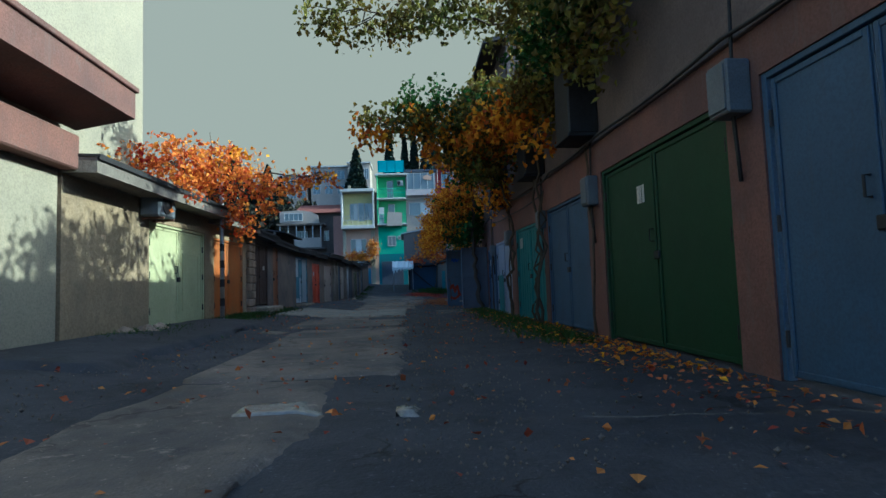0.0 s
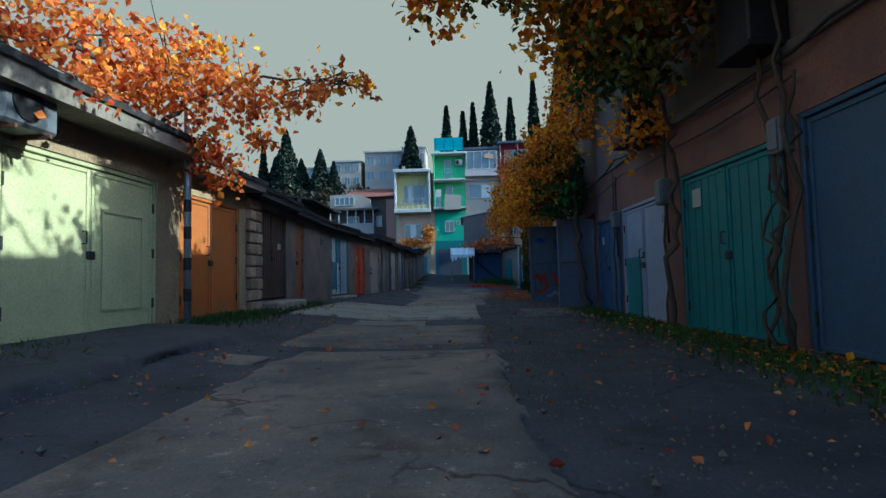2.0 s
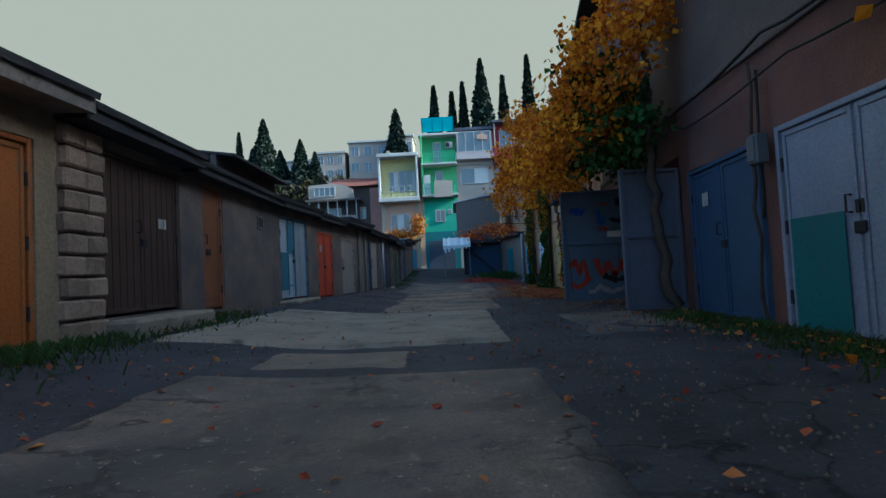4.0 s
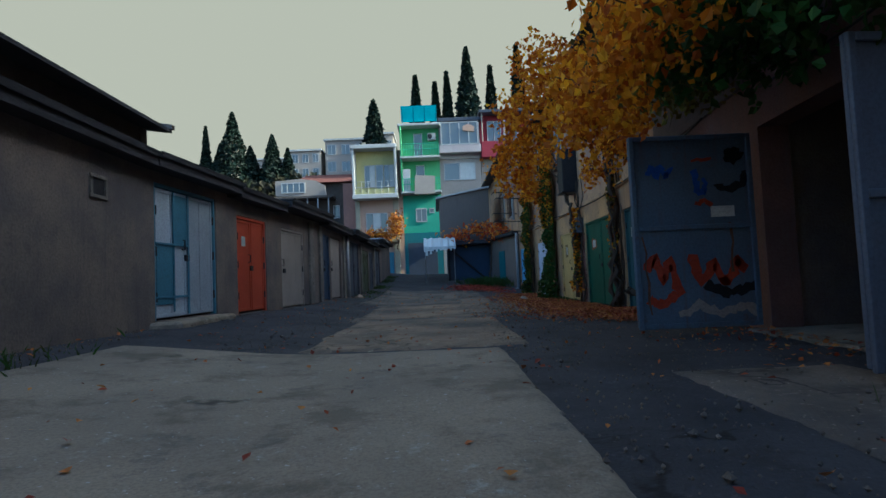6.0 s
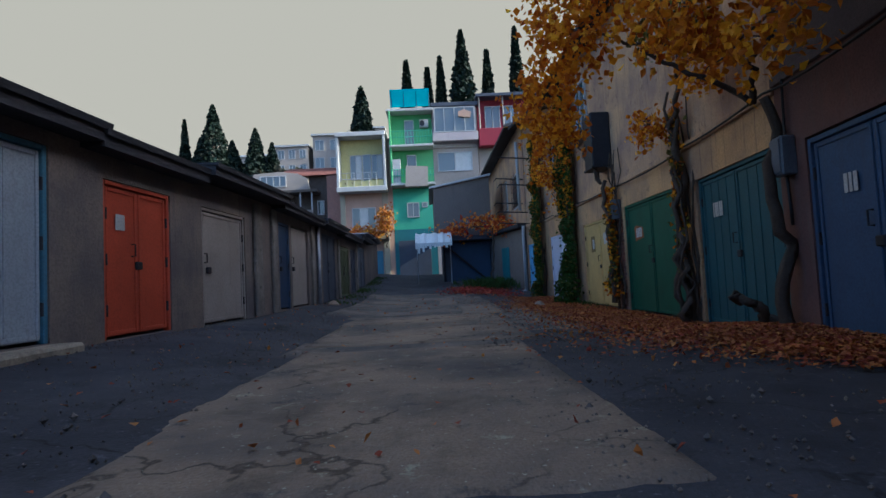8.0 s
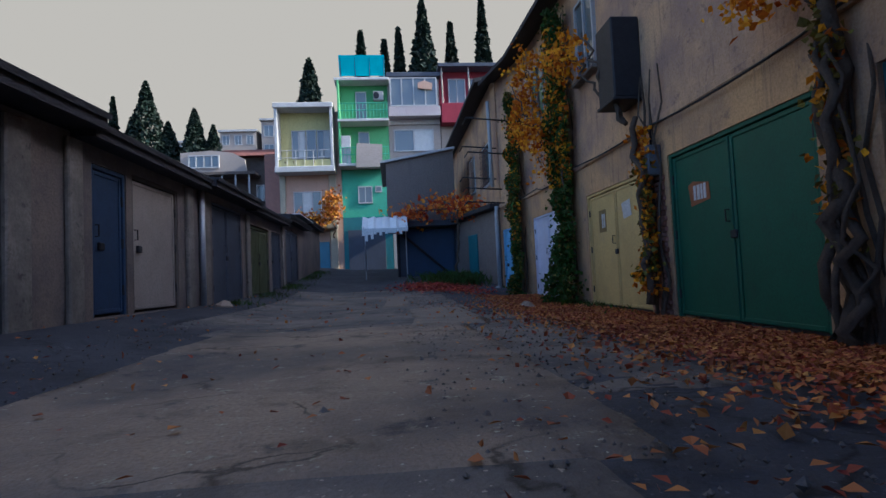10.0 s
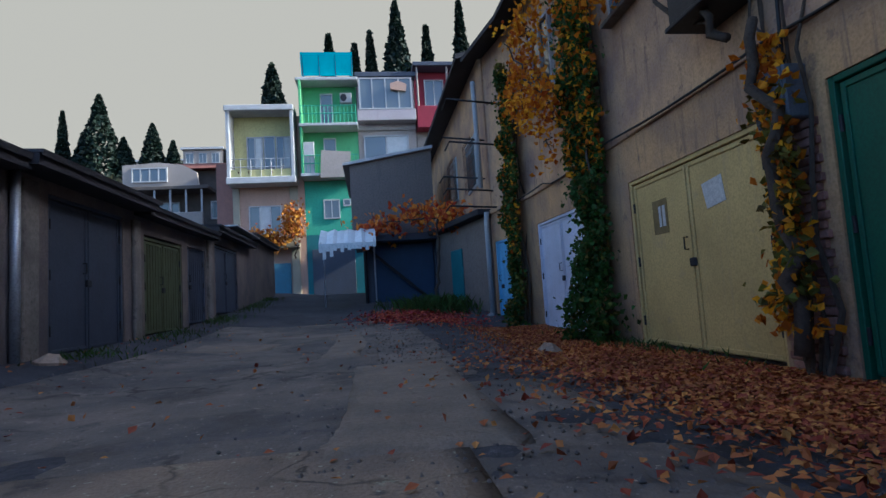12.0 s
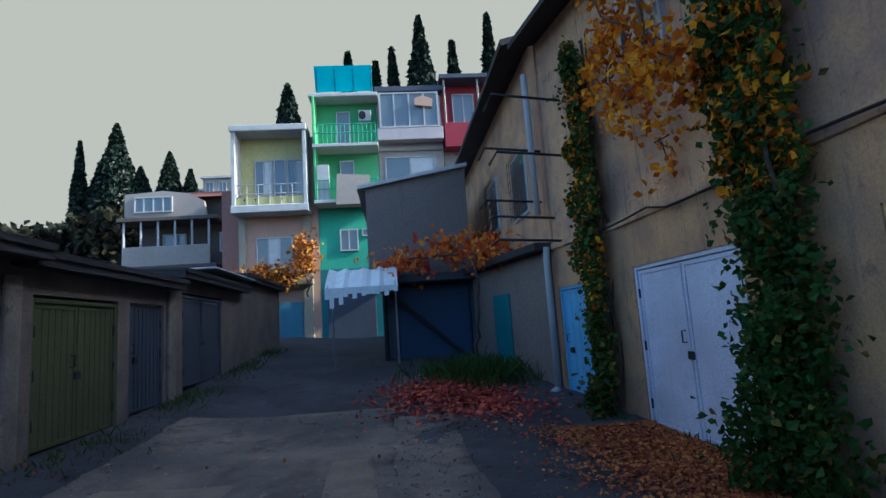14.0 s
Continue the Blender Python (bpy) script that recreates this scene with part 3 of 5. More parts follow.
def garage_pier(y, w, h):
    """A slightly proud rendered pier between two garage doors."""
    m, ln = wall_frame(y, y + w, "L")
    ob = part("trim", Mesh().box(0, ln, 0.002, 0.06, -0.2, h, 0.015), SLAB)
    ob.matrix_basis = m
    return tagged(ob, "worn rendered pier beside a garage door", "pier", kind="structure")


for y, w, h in ((26.15, 0.3, 1.95), (26.95, 0.25, 1.95), (30.0, 0.25, 1.95), (30.72, 0.28, 1.95), (33.3, 0.22, 1.85), (36.85, 0.25, 1.8)):
    garage_pier(y, w, h)

rm, rl = wall_frame(17.3, 20.15, "L")
rs = thing("roof_sheet", rm, "raised dark sheet roof with a pale edge over a garage", "roof")
part("sheet", Mesh().prism([(-4, 3.05), (0.28, 2.42), (0.28, 2.46), (-4, 3.1)], 0, 0, rl), ROOF, rs)
part("edge", Mesh().prism([(-4, 3.1), (0.3, 2.465), (0.3, 2.52), (-4, 3.16)], 0, -0.03, 0.05), SLAB, rs)
part("gable", Mesh().prism([(-4, 2.1), (0.0, 2.1), (0.0, 2.45), (-4, 3.04)], 0, 0.06, 0.2), WOODGREY, rs)
part("upstand", Mesh().box(0.2, rl, -0.1, -0.02, 2.1, 2.46), WOODGREY, rs)
dg, L1, H1 = door("L", 9.2, 11.45, 0.0, 1.82, LGREEN, "pale green double sheet-metal garage door lit by the sun", 2, wicket=(0.25, 0.95, 0.25, 1.35))
dg, L1, H1 = door("L", 11.92, 13.66, 0.0, 1.78, ORANGE, "rusted orange double sheet-metal garage door", 2)
dg, L1, H1 = door("L", 14.5, 16.1, 0.18, 1.92, BROWN, "dark brown double wooden garage door with white paint flecks", 2, 4)
bars(dg, 0.3, 1.0, [0.05, 0.03, 0.06], 0.12, 0.03)
dg, L1, H1 = door("L", 16.75, 17.45, 0.1, 1.92, RUSTDOOR, "narrow orange-brown single door", 1)
dg, L1, H1 = door("L", 20.22, 21.78, 0.08, 1.84, PALEBLUE, "blue and white double metal door on a step", 2, 1, mats=[WHITEP, PALEBLUE], frame_mat=MIDBLUE)
q = Mesh().box(0.78, 1.10, 0.014, 0.034, 1.0, 1.66, 0.004).box(1.12, L1 - 0.08, 0.014, 0.034, 0.2, 0.98, 0.004)
part("panel", q, MIDBLUE, dg, "mid-blue door panel")
q = Mesh().box(0.75, L1 - 0.05, 0.034, 0.05, 0.97, 1.0, 0.004).box(0.75, L1 - 0.05, 0.034, 0.05, 0.28, 0.31, 0.004).box(0.74, 0.78, 0.034, 0.05, 0.05, 1.7, 0.004).box(1.10, 1.13, 0.034, 0.05, 0.1, 1.7, 0.004)
part("rail", q, MIDBLUE, dg)
dg, L1, H1 = door("L", 22.48, 23.68, 0.02, 1.68, RED, "faded red double metal door with a paper note", 2)
part("note", Mesh().box(0.83, 0.98, 0.03, 0.034, 1.15, 1.32), WHITE, dg, "white paper note")
door("L", 24.45, 25.85, 0.0, 1.66, PALEGREY, "plain pale grey garage door", 1)
door("L", 27.45, 28.2, 0.05, 1.78, NAVY, "navy blue single door", 1)
door("L", 28.35, 29.75, 0.05, 1.82, PALEGREY, "pale grey panel door in a timber frame", 1, frame_mat=WOODGREY)
door("L", 31.25, 33.05, 0.0, 1.88, DKGREY, "dark bluish grey garage door", 2)
door("L", 33.75, 35.4, 0.0, 1.6, OLIVE, "olive green boarded garage door", 2, 5)
door("L", 35.7, 36.75, 0.0, 1.6, DKGREY, "grey boarded single door", 1, 6)
door("L", 37.5, 39.6, 0.0, 1.6, DKGREY, "dark grey garage door", 2)

vent = thing("wall_vent", wall_frame(18.95, 19.25, "L")[0], "small square vent hole in a garage wall", "vent")
part("frame", Mesh().box(0, 0.3, 0.0, 0.025, 1.45, 1.49, 0.005).box(0, 0.3, 0.0, 0.025, 1.66, 1.70, 0.005).box(0, 0.04, 0.0, 0.025, 1.49, 1.66).box(0.26, 0.3, 0.0, 0.025, 1.49, 1.66), SLAB, vent)
# No recess is cut; a near-black plate stands for the shade inside.
part("hole", Mesh().box(0.04, 0.26, 0.0, 0.006, 1.49, 1.66), DARKMETAL, vent)

# pale house with an overhanging balcony at the start
hm, hl = wall_frame(-4.0, 6.9, "L")
house = thing("house", hm, "pale rendered house with a jutting balcony over the alley", "house")
part("wall", Mesh().box(0, hl, -6, -0.02, -0.4, 6.4), CREAM, house)
part("upper_wall", Mesh().box(-2.7, 0.0, -6, -0.3, 2.5, 6.4), CREAM, house)
part("panel", Mesh().box(0.05, 2.6, -0.02, 0.015, 0.0, 2.15, 0.01), CREAM, house, "pale flush garage door")
part("balcony", Mesh().prism([(-0.02, 2.78), (0.75, 2.92), (0.75, 3.28), (-0.02, 3.28)], 0, -0.35, 6.0), STUCCO_PINK, house, "pinkish rendered balcony underside")
part("ledge", Mesh().box(-0.38, 6.0, -0.02, 0.79, 3.28, 3.35, 0.01), STUCCO_PINK, house)
part("lintel", Mesh().box(-0.05, 2.9, -0.02, 0.22, 2.18, 2.62, 0.02), STUCCO_PINK, house)

# ---- the long building on the other side ----
R_OPEN = [(1.9, 3.72, 0.0, 2.25), (4.15, 6.9, 0.0, 2.2), (7.45, 9.55, 0.0, 2.06), (9.76, 11.78, 0.0, 1.93), (12.3, 14.1, 0.0, 1.82), (14.38, 16.1, 0.0, 1.78),
          (16.35, 18.8, 0.0, 2.05), (20.3, 22.05, 0.0, 1.95), (22.55, 24.75, 0.0, 2.1), (25.42, 27.98, 0.0, 2.14), (28.65, 31.1, 0.0, 2.06), (32.58, 34.72, 0.0, 2.04), (35.95, 36.9, 0.0, 1.95)]
# Stretches before y 2.3 are unseen, added to keep sun off the foreground.
breaks = [-9.0, -5.0, -1.0, 2.3, 3.85, 9.4, 12.0, 15.95, 19.0, 22.55, 25.4, 28.5, 32.0, 35.0, 37.0]
for a, b in zip(breaks, breaks[1:]):
    ops = [(max(a, p), min(b, q), s, h) for p, q, s, h in R_OPEN if q > a + 0.01 and p < b - 0.01]
    zz = -0.16 if a > 22 else 0.0
    zz = -0.08 if 19 <= a < 22 else zz
    wall_strip("wall_right", "R", a, b, 2.72, ops, OCHRE if a > 22 else STUCCO_PINK, "ochre rendered garage wall, stained and patchy" if a > 22 else "pinkish rendered garage wall with weathered piers", z=zz)
    m, ln = wall_frame(a, b, "R", zz)
    up = Mesh().box(-0.01, ln + 0.01, -0.35, -0.035, 2.722, (6.45 if b > 12.5 else 4.5) - zz)
    ob = part("wall_upper", up, OCHREUP if a > 22 else STUCCO_W)
    ob.matrix_basis = m
    tagged(ob, "stained brownish upper wall of a long two-storey building", "wall", kind="structure")
    led = Mesh().box(-0.01, ln + 0.01, -0.03, 0.035, 2.62, 2.725, 0.01)
    ob = part("trim", led, OCHREUP if a > 22 else STUCCO_W)
    ob.matrix_basis = m
    tagged(ob, "thin rendered ledge above the garage doors", "ledge", kind="structure")
    hi = 6.32 if b > 12.5 else 4.47
    rf = Mesh().prism([(-7, hi + (1.9 if b > 12.5 else 0.1)), (0.5 if b > 12.5 else 0.12, hi), (0.5 if b > 12.5 else 0.12, hi + 0.1), (-7, hi + (2.0 if b > 12.5 else 0.2))], 0, -0.02, ln + 0.02)
    ob = part("roof_right", rf, ROOF)
    ob.matrix_basis = m
    tagged(ob, "dark sheet roof with a wide wooden eave", "roof", kind="structure")
# end stretch of the same building past the garages
endb = thing("building", pose(2.95, 37.0, 0), "far end of the brown two-storey building with barred windows", "building")
# Lengthened behind the grey house, unseen, to keep sun off the house fronts.
part("wall", Mesh().box(0, 7, 0, 12.5, -0.3, 6.45), OCHREUP, endb)
part("roof", Mesh().prism([(-0.6, 6.3), (7, 8.2), (7, 8.32), (-0.6, 6.42)], 1, 0.02, 12.8), ROOF, endb)
part("back_wall", Mesh().box(6.5, 8, -35, 0, -0.3, 6.4), STUCCO_W, endb)
for yy, zz in ((1.2, 3.4), (4.2, 3.6)):
    w = part("window", Mesh().box(-0.03, 0.02, yy, yy + 1.3, zz, zz + 1.4, 0.01), WHITE, endb)
    part("pane", Mesh().box(-0.045, -0.03, yy + 0.08, yy + 1.22, zz + 0.08, zz + 1.32), GLASS, w)
    gr = Mesh()
    for k in range(7):
        gr.tube([(-0.12, yy + 0.1 + k * 0.18, zz), (-0.12, yy + 0.1 + k * 0.18 + 0.05, zz + 1.4)], 0.008, 5)
        gr.tube([(-0.12, yy, zz + 0.1 + k * 0.2), (-0.12, yy + 1.3, zz + 0.1 + k * 0.2)], 0.008, 5)
    part("grille", gr, RUSTY, w)

def wall_window(y0, y1, z0, z1, label):
    """A white-framed window of two panes standing proud of the upper wall."""
    m, ln = wall_frame(y0, y1, "R", 0.0)
    t = thing("window_upper", m, label, "window", kind="structure")
    f, h, b = Mesh(), z1 - z0, 0.06
    f.box(0, b, -0.05, 0.03, z0, z1).box(ln - b, ln, -0.05, 0.03, z0, z1).box(b, ln - b, -0.05, 0.03, z0, z0 + b).box(b, ln - b, -0.05, 0.03, z1 - b, z1).box(ln / 2 - 0.03, ln / 2 + 0.03, -0.05, 0.028, z0 + b, z1 - b)
    part("window_frame", f, WHITE, t)
    for a in (b, ln / 2 + 0.03):
        part("pane", Mesh().box(a, a + ln / 2 - b - 0.03, -0.03, -0.012, z0 + b, z1 - b), GLASS, t)
    part("window_sill", Mesh().box(-0.08, ln + 0.08, -0.04, 0.12, z0 - 0.06, z0, 0.01), SLAB, t)


wall_window(30.2, 31.15, 4.1, 5.6, "white-framed window behind hanging vines")
wall_window(33.3, 34.3, 4.1, 5.5, "white-framed window between two ivy columns")
door("R", 1.9, 3.72, 0.0, 2.25, STEELBLUE, "large dark blue metal garage door", 2)
dg, L1, H1 = door("R", 4.15, 6.9, 0.0, 2.2, DKGREEN, "dark green double metal garage door with a faded number", 2)
bars(dg, 1.62, 1.62, [0.05, 0.03, 0.06], 0.2, 0.016)
dg, L1, H1 = door("R", 7.45, 9.55, 0.0, 2.06, STEELBLUE, "plain steel-blue double garage door", 2)
dg, L1, H1 = door("R", 9.76, 11.78, 0.0, 1.93, TEAL, "teal double metal garage door with ribs", 2, 4)
part("sticker", Mesh().box(1.55, 1.75, 0.03, 0.034, 1.5, 1.72), WHITE, dg, "torn white notice")
dg, L1, H1 = door("R", 12.3, 14.1, 0.0, 1.82, LILACDIM, "pale lilac-blue garage door with a teal patch", 2)
part("patch", Mesh().box(1.05, 1.68, 0.03, 0.034, 0.05, 0.98), TEAL, dg, "teal repainted patch")
bars(dg, 0.85, 0.95, [0.03, 0.04], 0.1, 0.03, DARKMETAL)
dg, L1, H1 = door("R", 14.38, 16.1, 0.0, 1.78, STEELBLUE, "dull blue double garage door with a faded number", 2)
bars(dg, 1.2, 1.3, [0.04, 0.04, 0.04], 0.16, 0.03)
dg, L1, H1 = door("R", 20.3, 22.05, 0.0, 1.95, STEELBLUE, "blue-grey metal garage door with a painted number", 2, z=-0.1)
bars(dg, 1.1, 1.35, [0.05, 0.04, 0.05], 0.17, 0.03)
dg, L1, H1 = door("R", 22.55, 24.75, 0.0, 2.1, DKTEAL, "dull teal garage door with a painted number", 2, 3, z=-0.16)
bars(dg, 1.5, 1.5, [0.03, 0.06, 0.03, 0.06, 0.03], 0.2, 0.03)
dg, L1, H1 = door("R", 25.42, 27.98, 0.0, 2.14, GREEN5, "bottle green garage door with a number on an orange smear", 2, z=-0.16)
part("smear", Mesh().prism([(1.70, 1.44), (2.12, 1.39), (2.17, 1.66), (2.06, 1.70), (1.72, 1.64)], 1, 0.014, 0.017), material("orange_smear", (0.30, 0.12, 0.05), scale=9, rough=0.8, bump=0, stain=(0.03, 0.1, 0.06)), dg, "faded orange paint smear")
bars(dg, 1.78, 1.46, [0.05, 0.04, 0.06, 0.05], 0.18, 0.018)
dg, L1, H1 = door("R", 28.65, 31.1, 0.0, 2.06, KHAKI, "khaki double garage door with painted marks", 2, z=-0.16)
part("patch", Mesh().box(1.66, 1.98, 0.014, 0.018, 1.32, 1.72), material("brown_patch", (0.24, 0.17, 0.07), scale=9, rough=0.8, bump=0), dg, "brown square patch")
bars(dg, 1.70, 1.40, [0.06, 0.05], 0.24, 0.02)
part("sticker", Mesh().prism([(0.62, 1.50), (0.92, 1.46), (0.98, 1.72), (0.66, 1.76)], 1, 0.014, 0.018), MARK, dg, "scraped pale mark")
dg, L1, H1 = door("R", 32.58, 34.72, 0.0, 2.04, LILAC, "pale lilac-grey metal garage door", 2, z=-0.16)
dg, L1, H1 = door("R", 35.95, 36.9, 0.0, 1.95, SKYBLUE, "sky-blue metal door", 1, 3, z=-0.16)

# open garage: dark inside, two leaves swung out into the alley
inside = thing("garage_interior", pose(2.45, 16.35, 0), "dark inside of an open garage", "garage")
for a, b, nm in ((-0.16, -0.02, "side_wall"), (2.47, 2.6, "side_wall")):
    part(nm, Mesh().box(0.2, 5.2, a, b, -0.1, 2.6), STUCCO_GREY, inside)
part("back_wall", Mesh().box(5.1, 5.25, -0.02, 2.47, -0.1, 2.6), STUCCO_GREY, inside)
part("ceiling", Mesh().box(0.2, 5.1, -0.02, 2.47, 2.3, 2.42), STUCCO_GREY, inside)
part("floor", Mesh().box(-0.1, 5.1, -0.02, 2.47, -0.1, 0.03), CONCRETE, inside)


def gate_leaf(m, width, height, mat, label):
    t = thing("gate_leaf", m, label, "gate", "open gate leaves")
    part("sheet", Mesh().box(0, width, -0.015, 0.015, 0.08, height, 0.004), mat, t)
    fr = Mesh()
    fr.box(0, 0.05, -0.045, -0.016, 0.06, height, 0.006).box(width - 0.05, width, -0.045, -0.016, 0.06, height, 0.006)
    for z in (0.06, height * 0.52, height - 0.05):
        fr.box(0.05, width - 0.05, -0.045, -0.016, z, z + 0.05, 0.006)
    part("frame", fr, mat, t)
    for z in (0.3, height - 0.5):
        part("hinge", Mesh().tube([(width, 0, z), (width, 0, z + 0.15)], 0.02, 8), DARKMETAL, t)
    return t


gl = gate_leaf(pose(1.27, 18.86, 0.0), 1.24, 2.0, BLUEGREY, "rusty blue open metal gate leaf sprayed with red and blue graffiti")


def stroke(parent, pts, width, mat, seed, label=""):
    """A sprayed line: a flat ribbon of uneven width on the sheet."""
    r = random.Random(seed)
    m = Mesh()
    fine = []
    for (a, b), (c, d) in zip(pts, pts[1:]):
        fine += [(a + (c - a) * k / 5 + r.gauss(0, 0.012), b + (d - b) * k / 5 + r.gauss(0, 0.012)) for k in range(5)]
    fine.append(pts[-1])
    v = -0.0185 - 0.0005 * seed
    for k, (a, b) in enumerate(fine):
        p, q = fine[max(0, k - 1)], fine[min(len(fine) - 1, k + 1)]
        dx, dz = q[0] - p[0], q[1] - p[1]
        n = math.hypot(dx, dz) or 1
        w = width * r.uniform(0.55, 1.25)
        m.v += [(a - dz / n * w, v, b + dx / n * w), (a + dz / n * w, v, b - dx / n * w)]
    m.f += [(2 * k, 2 * k + 1, 2 * k + 3, 2 * k + 2) for k in range(len(fine) - 1)]
    return part("graffiti", m, mat, parent, label)


RS, BS, KS = "red sprayed scrawl", "blue sprayed letters", "black sprayed smear"
stroke(gl, [(0.10, 0.62), (0.20, 0.80), (0.27, 0.52), (0.36, 0.74), (0.42, 0.42), (0.24, 0.30), (0.12, 0.36)], 0.045, GRAFRED, 1, RS)
stroke(gl, [(0.56, 0.80), (0.66, 0.52), (0.80, 0.70), (0.92, 0.46), (1.02, 0.72), (1.12, 0.62)], 0.05, GRAFRED, 2, RS)
stroke(gl, [(0.70, 0.48), (0.88, 0.40), (1.05, 0.42), (1.22, 0.48)], 0.05, GRAFBLACK, 3, KS)
stroke(gl, [(0.18, 1.60), (0.22, 1.70), (0.26, 1.58), (0.32, 1.70), (0.36, 1.58), (0.42, 1.68)], 0.03, GRAFBLUE, 4, BS)
stroke(gl, [(0.66, 1.66), (0.66, 1.42), (0.76, 1.42), (0.74, 1.56)], 0.03, GRAFBLUE, 5, BS)
stroke(gl, [(0.86, 1.48), (1.0, 1.42), (1.14, 1.50), (1.16, 1.62)], 0.035, GRAFBLACK, 6, KS)
stroke(gl, [(0.98, 1.78), (1.06, 1.84), (1.14, 1.78), (1.06, 1.72), (0.98, 1.78)], 0.04, GRAFBLACK, 7, KS)
stroke(gl, [(0.64, 1.28), (0.72, 1.32), (0.82, 1.28)], 0.025, GRAFRED, 8, RS)
stroke(gl, [(0.64, 1.73), (0.84, 1.76)], 0.018, GRAFRED, 9, RS)
stroke(gl, [(0.42, 0.20), (0.62, 0.27), (0.85, 0.20), (1.08, 0.26), (1.24, 0.18)], 0.045, PALEGREY, 10, "pale paint smear")
stroke(gl, [(0.10, 0.98), (0.14, 0.2)], 0.012, RUSTY, 11, "rust run")
stroke(gl, [(1.0, 1.1), (0.98, 0.6)], 0.015, RUSTY, 12, "rust run")
part("plate", Mesh().box(0.80, 1.04, -0.024, -0.018, 1.16, 1.27, 0.002), MARK, gl, "pale metal plate")
gl2 = gate_leaf(pose(1.55, 16.32, 0.0, 0, 0, 4), 0.80, 1.9, GREYDOOR, "plain grey open metal gate leaf")

# ---- houses at the end ----


def house_block(name, x0, y, z0, width, height, mat, label, depth=8.0, wide=1.0, tall=1.0):
    """A house front at y; wide and tall stretch the house from its own plan to its place."""
    t = thing(name, pose(x0, y, z0) @ Matrix.Diagonal((wide, 1, tall, 1)), label, "house", "hillside houses at the end")
    part("wall", Mesh().box(0, width, 0, depth, -1.2, height), mat, t)
    return t


def window(t, x, z, w, h, panes=2, y=0.0, curtain=False):
    f = Mesh()
    b = 0.06
    f.box(x, x + b, y - 0.06, y + 0.02, z, z + h).box(x + w - b, x + w, y - 0.06, y + 0.02, z, z + h).box(x + b, x + w - b, y - 0.06, y + 0.02, z, z + b).box(x + b, x + w - b, y - 0.06, y + 0.02, z + h - b, z + h)
    for k in range(1, panes):
        f.box(x + w * k / panes - 0.025, x + w * k / panes + 0.025, y - 0.05, y + 0.02, z + b, z + h - b)
    f.weld = True
    fr = part("window", f, WHITE, t)
    for k in range(panes):
        a, c = x + w * k / panes + 0.03, x + w * (k + 1) / panes - 0.03
        part("pane", Mesh().box(a, c, y - 0.02, y - 0.005, z + b, z + h - b), CURTAIN if curtain and k % 2 else GLASS, fr)
    return fr


def railing(t, x0, x1, z, y, h, mat, n):
    r = Mesh()
    for zz in (z + h, z + h * 0.55):
        r.tube([(x0, y, zz), (x1, y, zz)], 0.022, 5)
    for k in range(n + 1):
        xx = x0 + (x1 - x0) * k / n
        r.tube([(xx, y, z), (xx, y, z + h)], 0.014, 4)
    return part("railing", r, mat, t)


# yellow house: salmon lower floor, framed loggia above
yh = house_block("house", -6.13, 50.9, 1.3, 3.7, 9.5, SALMON, "yellow and salmon house with a white-framed loggia", wide=0.88, tall=0.895)
part("upper_wall", Mesh().box(0.08, 3.22, -0.02, 0.0, 5.9, 9.5), YELLOWH, yh)
lf = Mesh()
lf.box(-0.08, 0.10, -0.95, 0, 5.75, 9.55, 0.02).box(3.2, 3.38, -0.95, 0, 5.75, 9.55, 0.02).box(-0.14, 3.42, -1.05, 0.2, 9.45, 9.75, 0.03).box(-0.12, 3.42, -1.0, 0, 5.6, 5.95, 0.03)
part("loggia", lf, WHITE, yh, "white loggia frame")
part("parapet", Mesh().box(0.10, 3.2, -0.9, -0.82, 5.95, 6.35), YELLOWH, yh)
railing(yh, 0.1, 3.2, 5.95, -0.92, 0.95, WHITE, 6)
window(yh, 0.75, 6.6, 0.85, 1.75, 2, -0.03, True)
window(yh, 1.65, 5.98, 0.6, 2.4, 1, -0.03)
window(yh, 2.3, 6.6, 0.8, 1.75, 2, -0.03, True)
window(yh, 0.75, 3.1, 1.7, 1.5, 3, -0.01, True)
railing(yh, 0.2, 3.1, 2.55, -0.5, 0.5, WHITE, 8)
part("corner_pier", Mesh().box(-0.05, 0.3, -0.12, 0, 2.4, 5.6, 0.02).box(2.92, 3.36, -0.12, 0, -1.0, 5.6, 0.02), CREAM, yh)
part("slab_edge", Mesh().box(-0.1, 3.4, -0.6, 0, 2.25, 2.5, 0.02), CREAM, yh)
part("garage_door", Mesh().box(1.75, 2.85, -0.05, 0, -0.3, 1.5, 0.02), MIDBLUE, yh, "blue metal garage door")
part("chimney", Mesh().box(0.45, 0.75, 1.0, 1.3, 9.5, 10.5, 0.02), CREAM, yh)
for k, xx in enumerate((0.5, 1.0, 2.2)):
    part("flower_pot", Mesh().tube([(xx, -0.78, 5.96), (xx, -0.78, 6.25)], [0.10, 0.14], 8), RUSTY, yh)

gh = house_block("house", -2.86, 51.0, 0.92, 3.26, 10.35, GREENH, "bright green house with stacked balconies and a turquoise canopy", wide=0.82)
part("lower_wall", Mesh().box(0.0, 3.24, -0.06, -0.001, 3.0, 5.6), GREENL, gh)
part("base_wall", Mesh().box(0.0, 3.26, -0.1, -0.001, -1.0, 3.0), TEAL, gh)
for zz in (5.65, 8.05):
    part("balcony_slab", Mesh().box(-0.05, 3.3, -1.1, 0, zz, zz + 0.14, 0.02), WHITE, gh)
part("roof_slab", Mesh().box(-0.2, 3.4, -0.9, 8.2, 10.35, 10.52, 0.03), WHITE, gh)
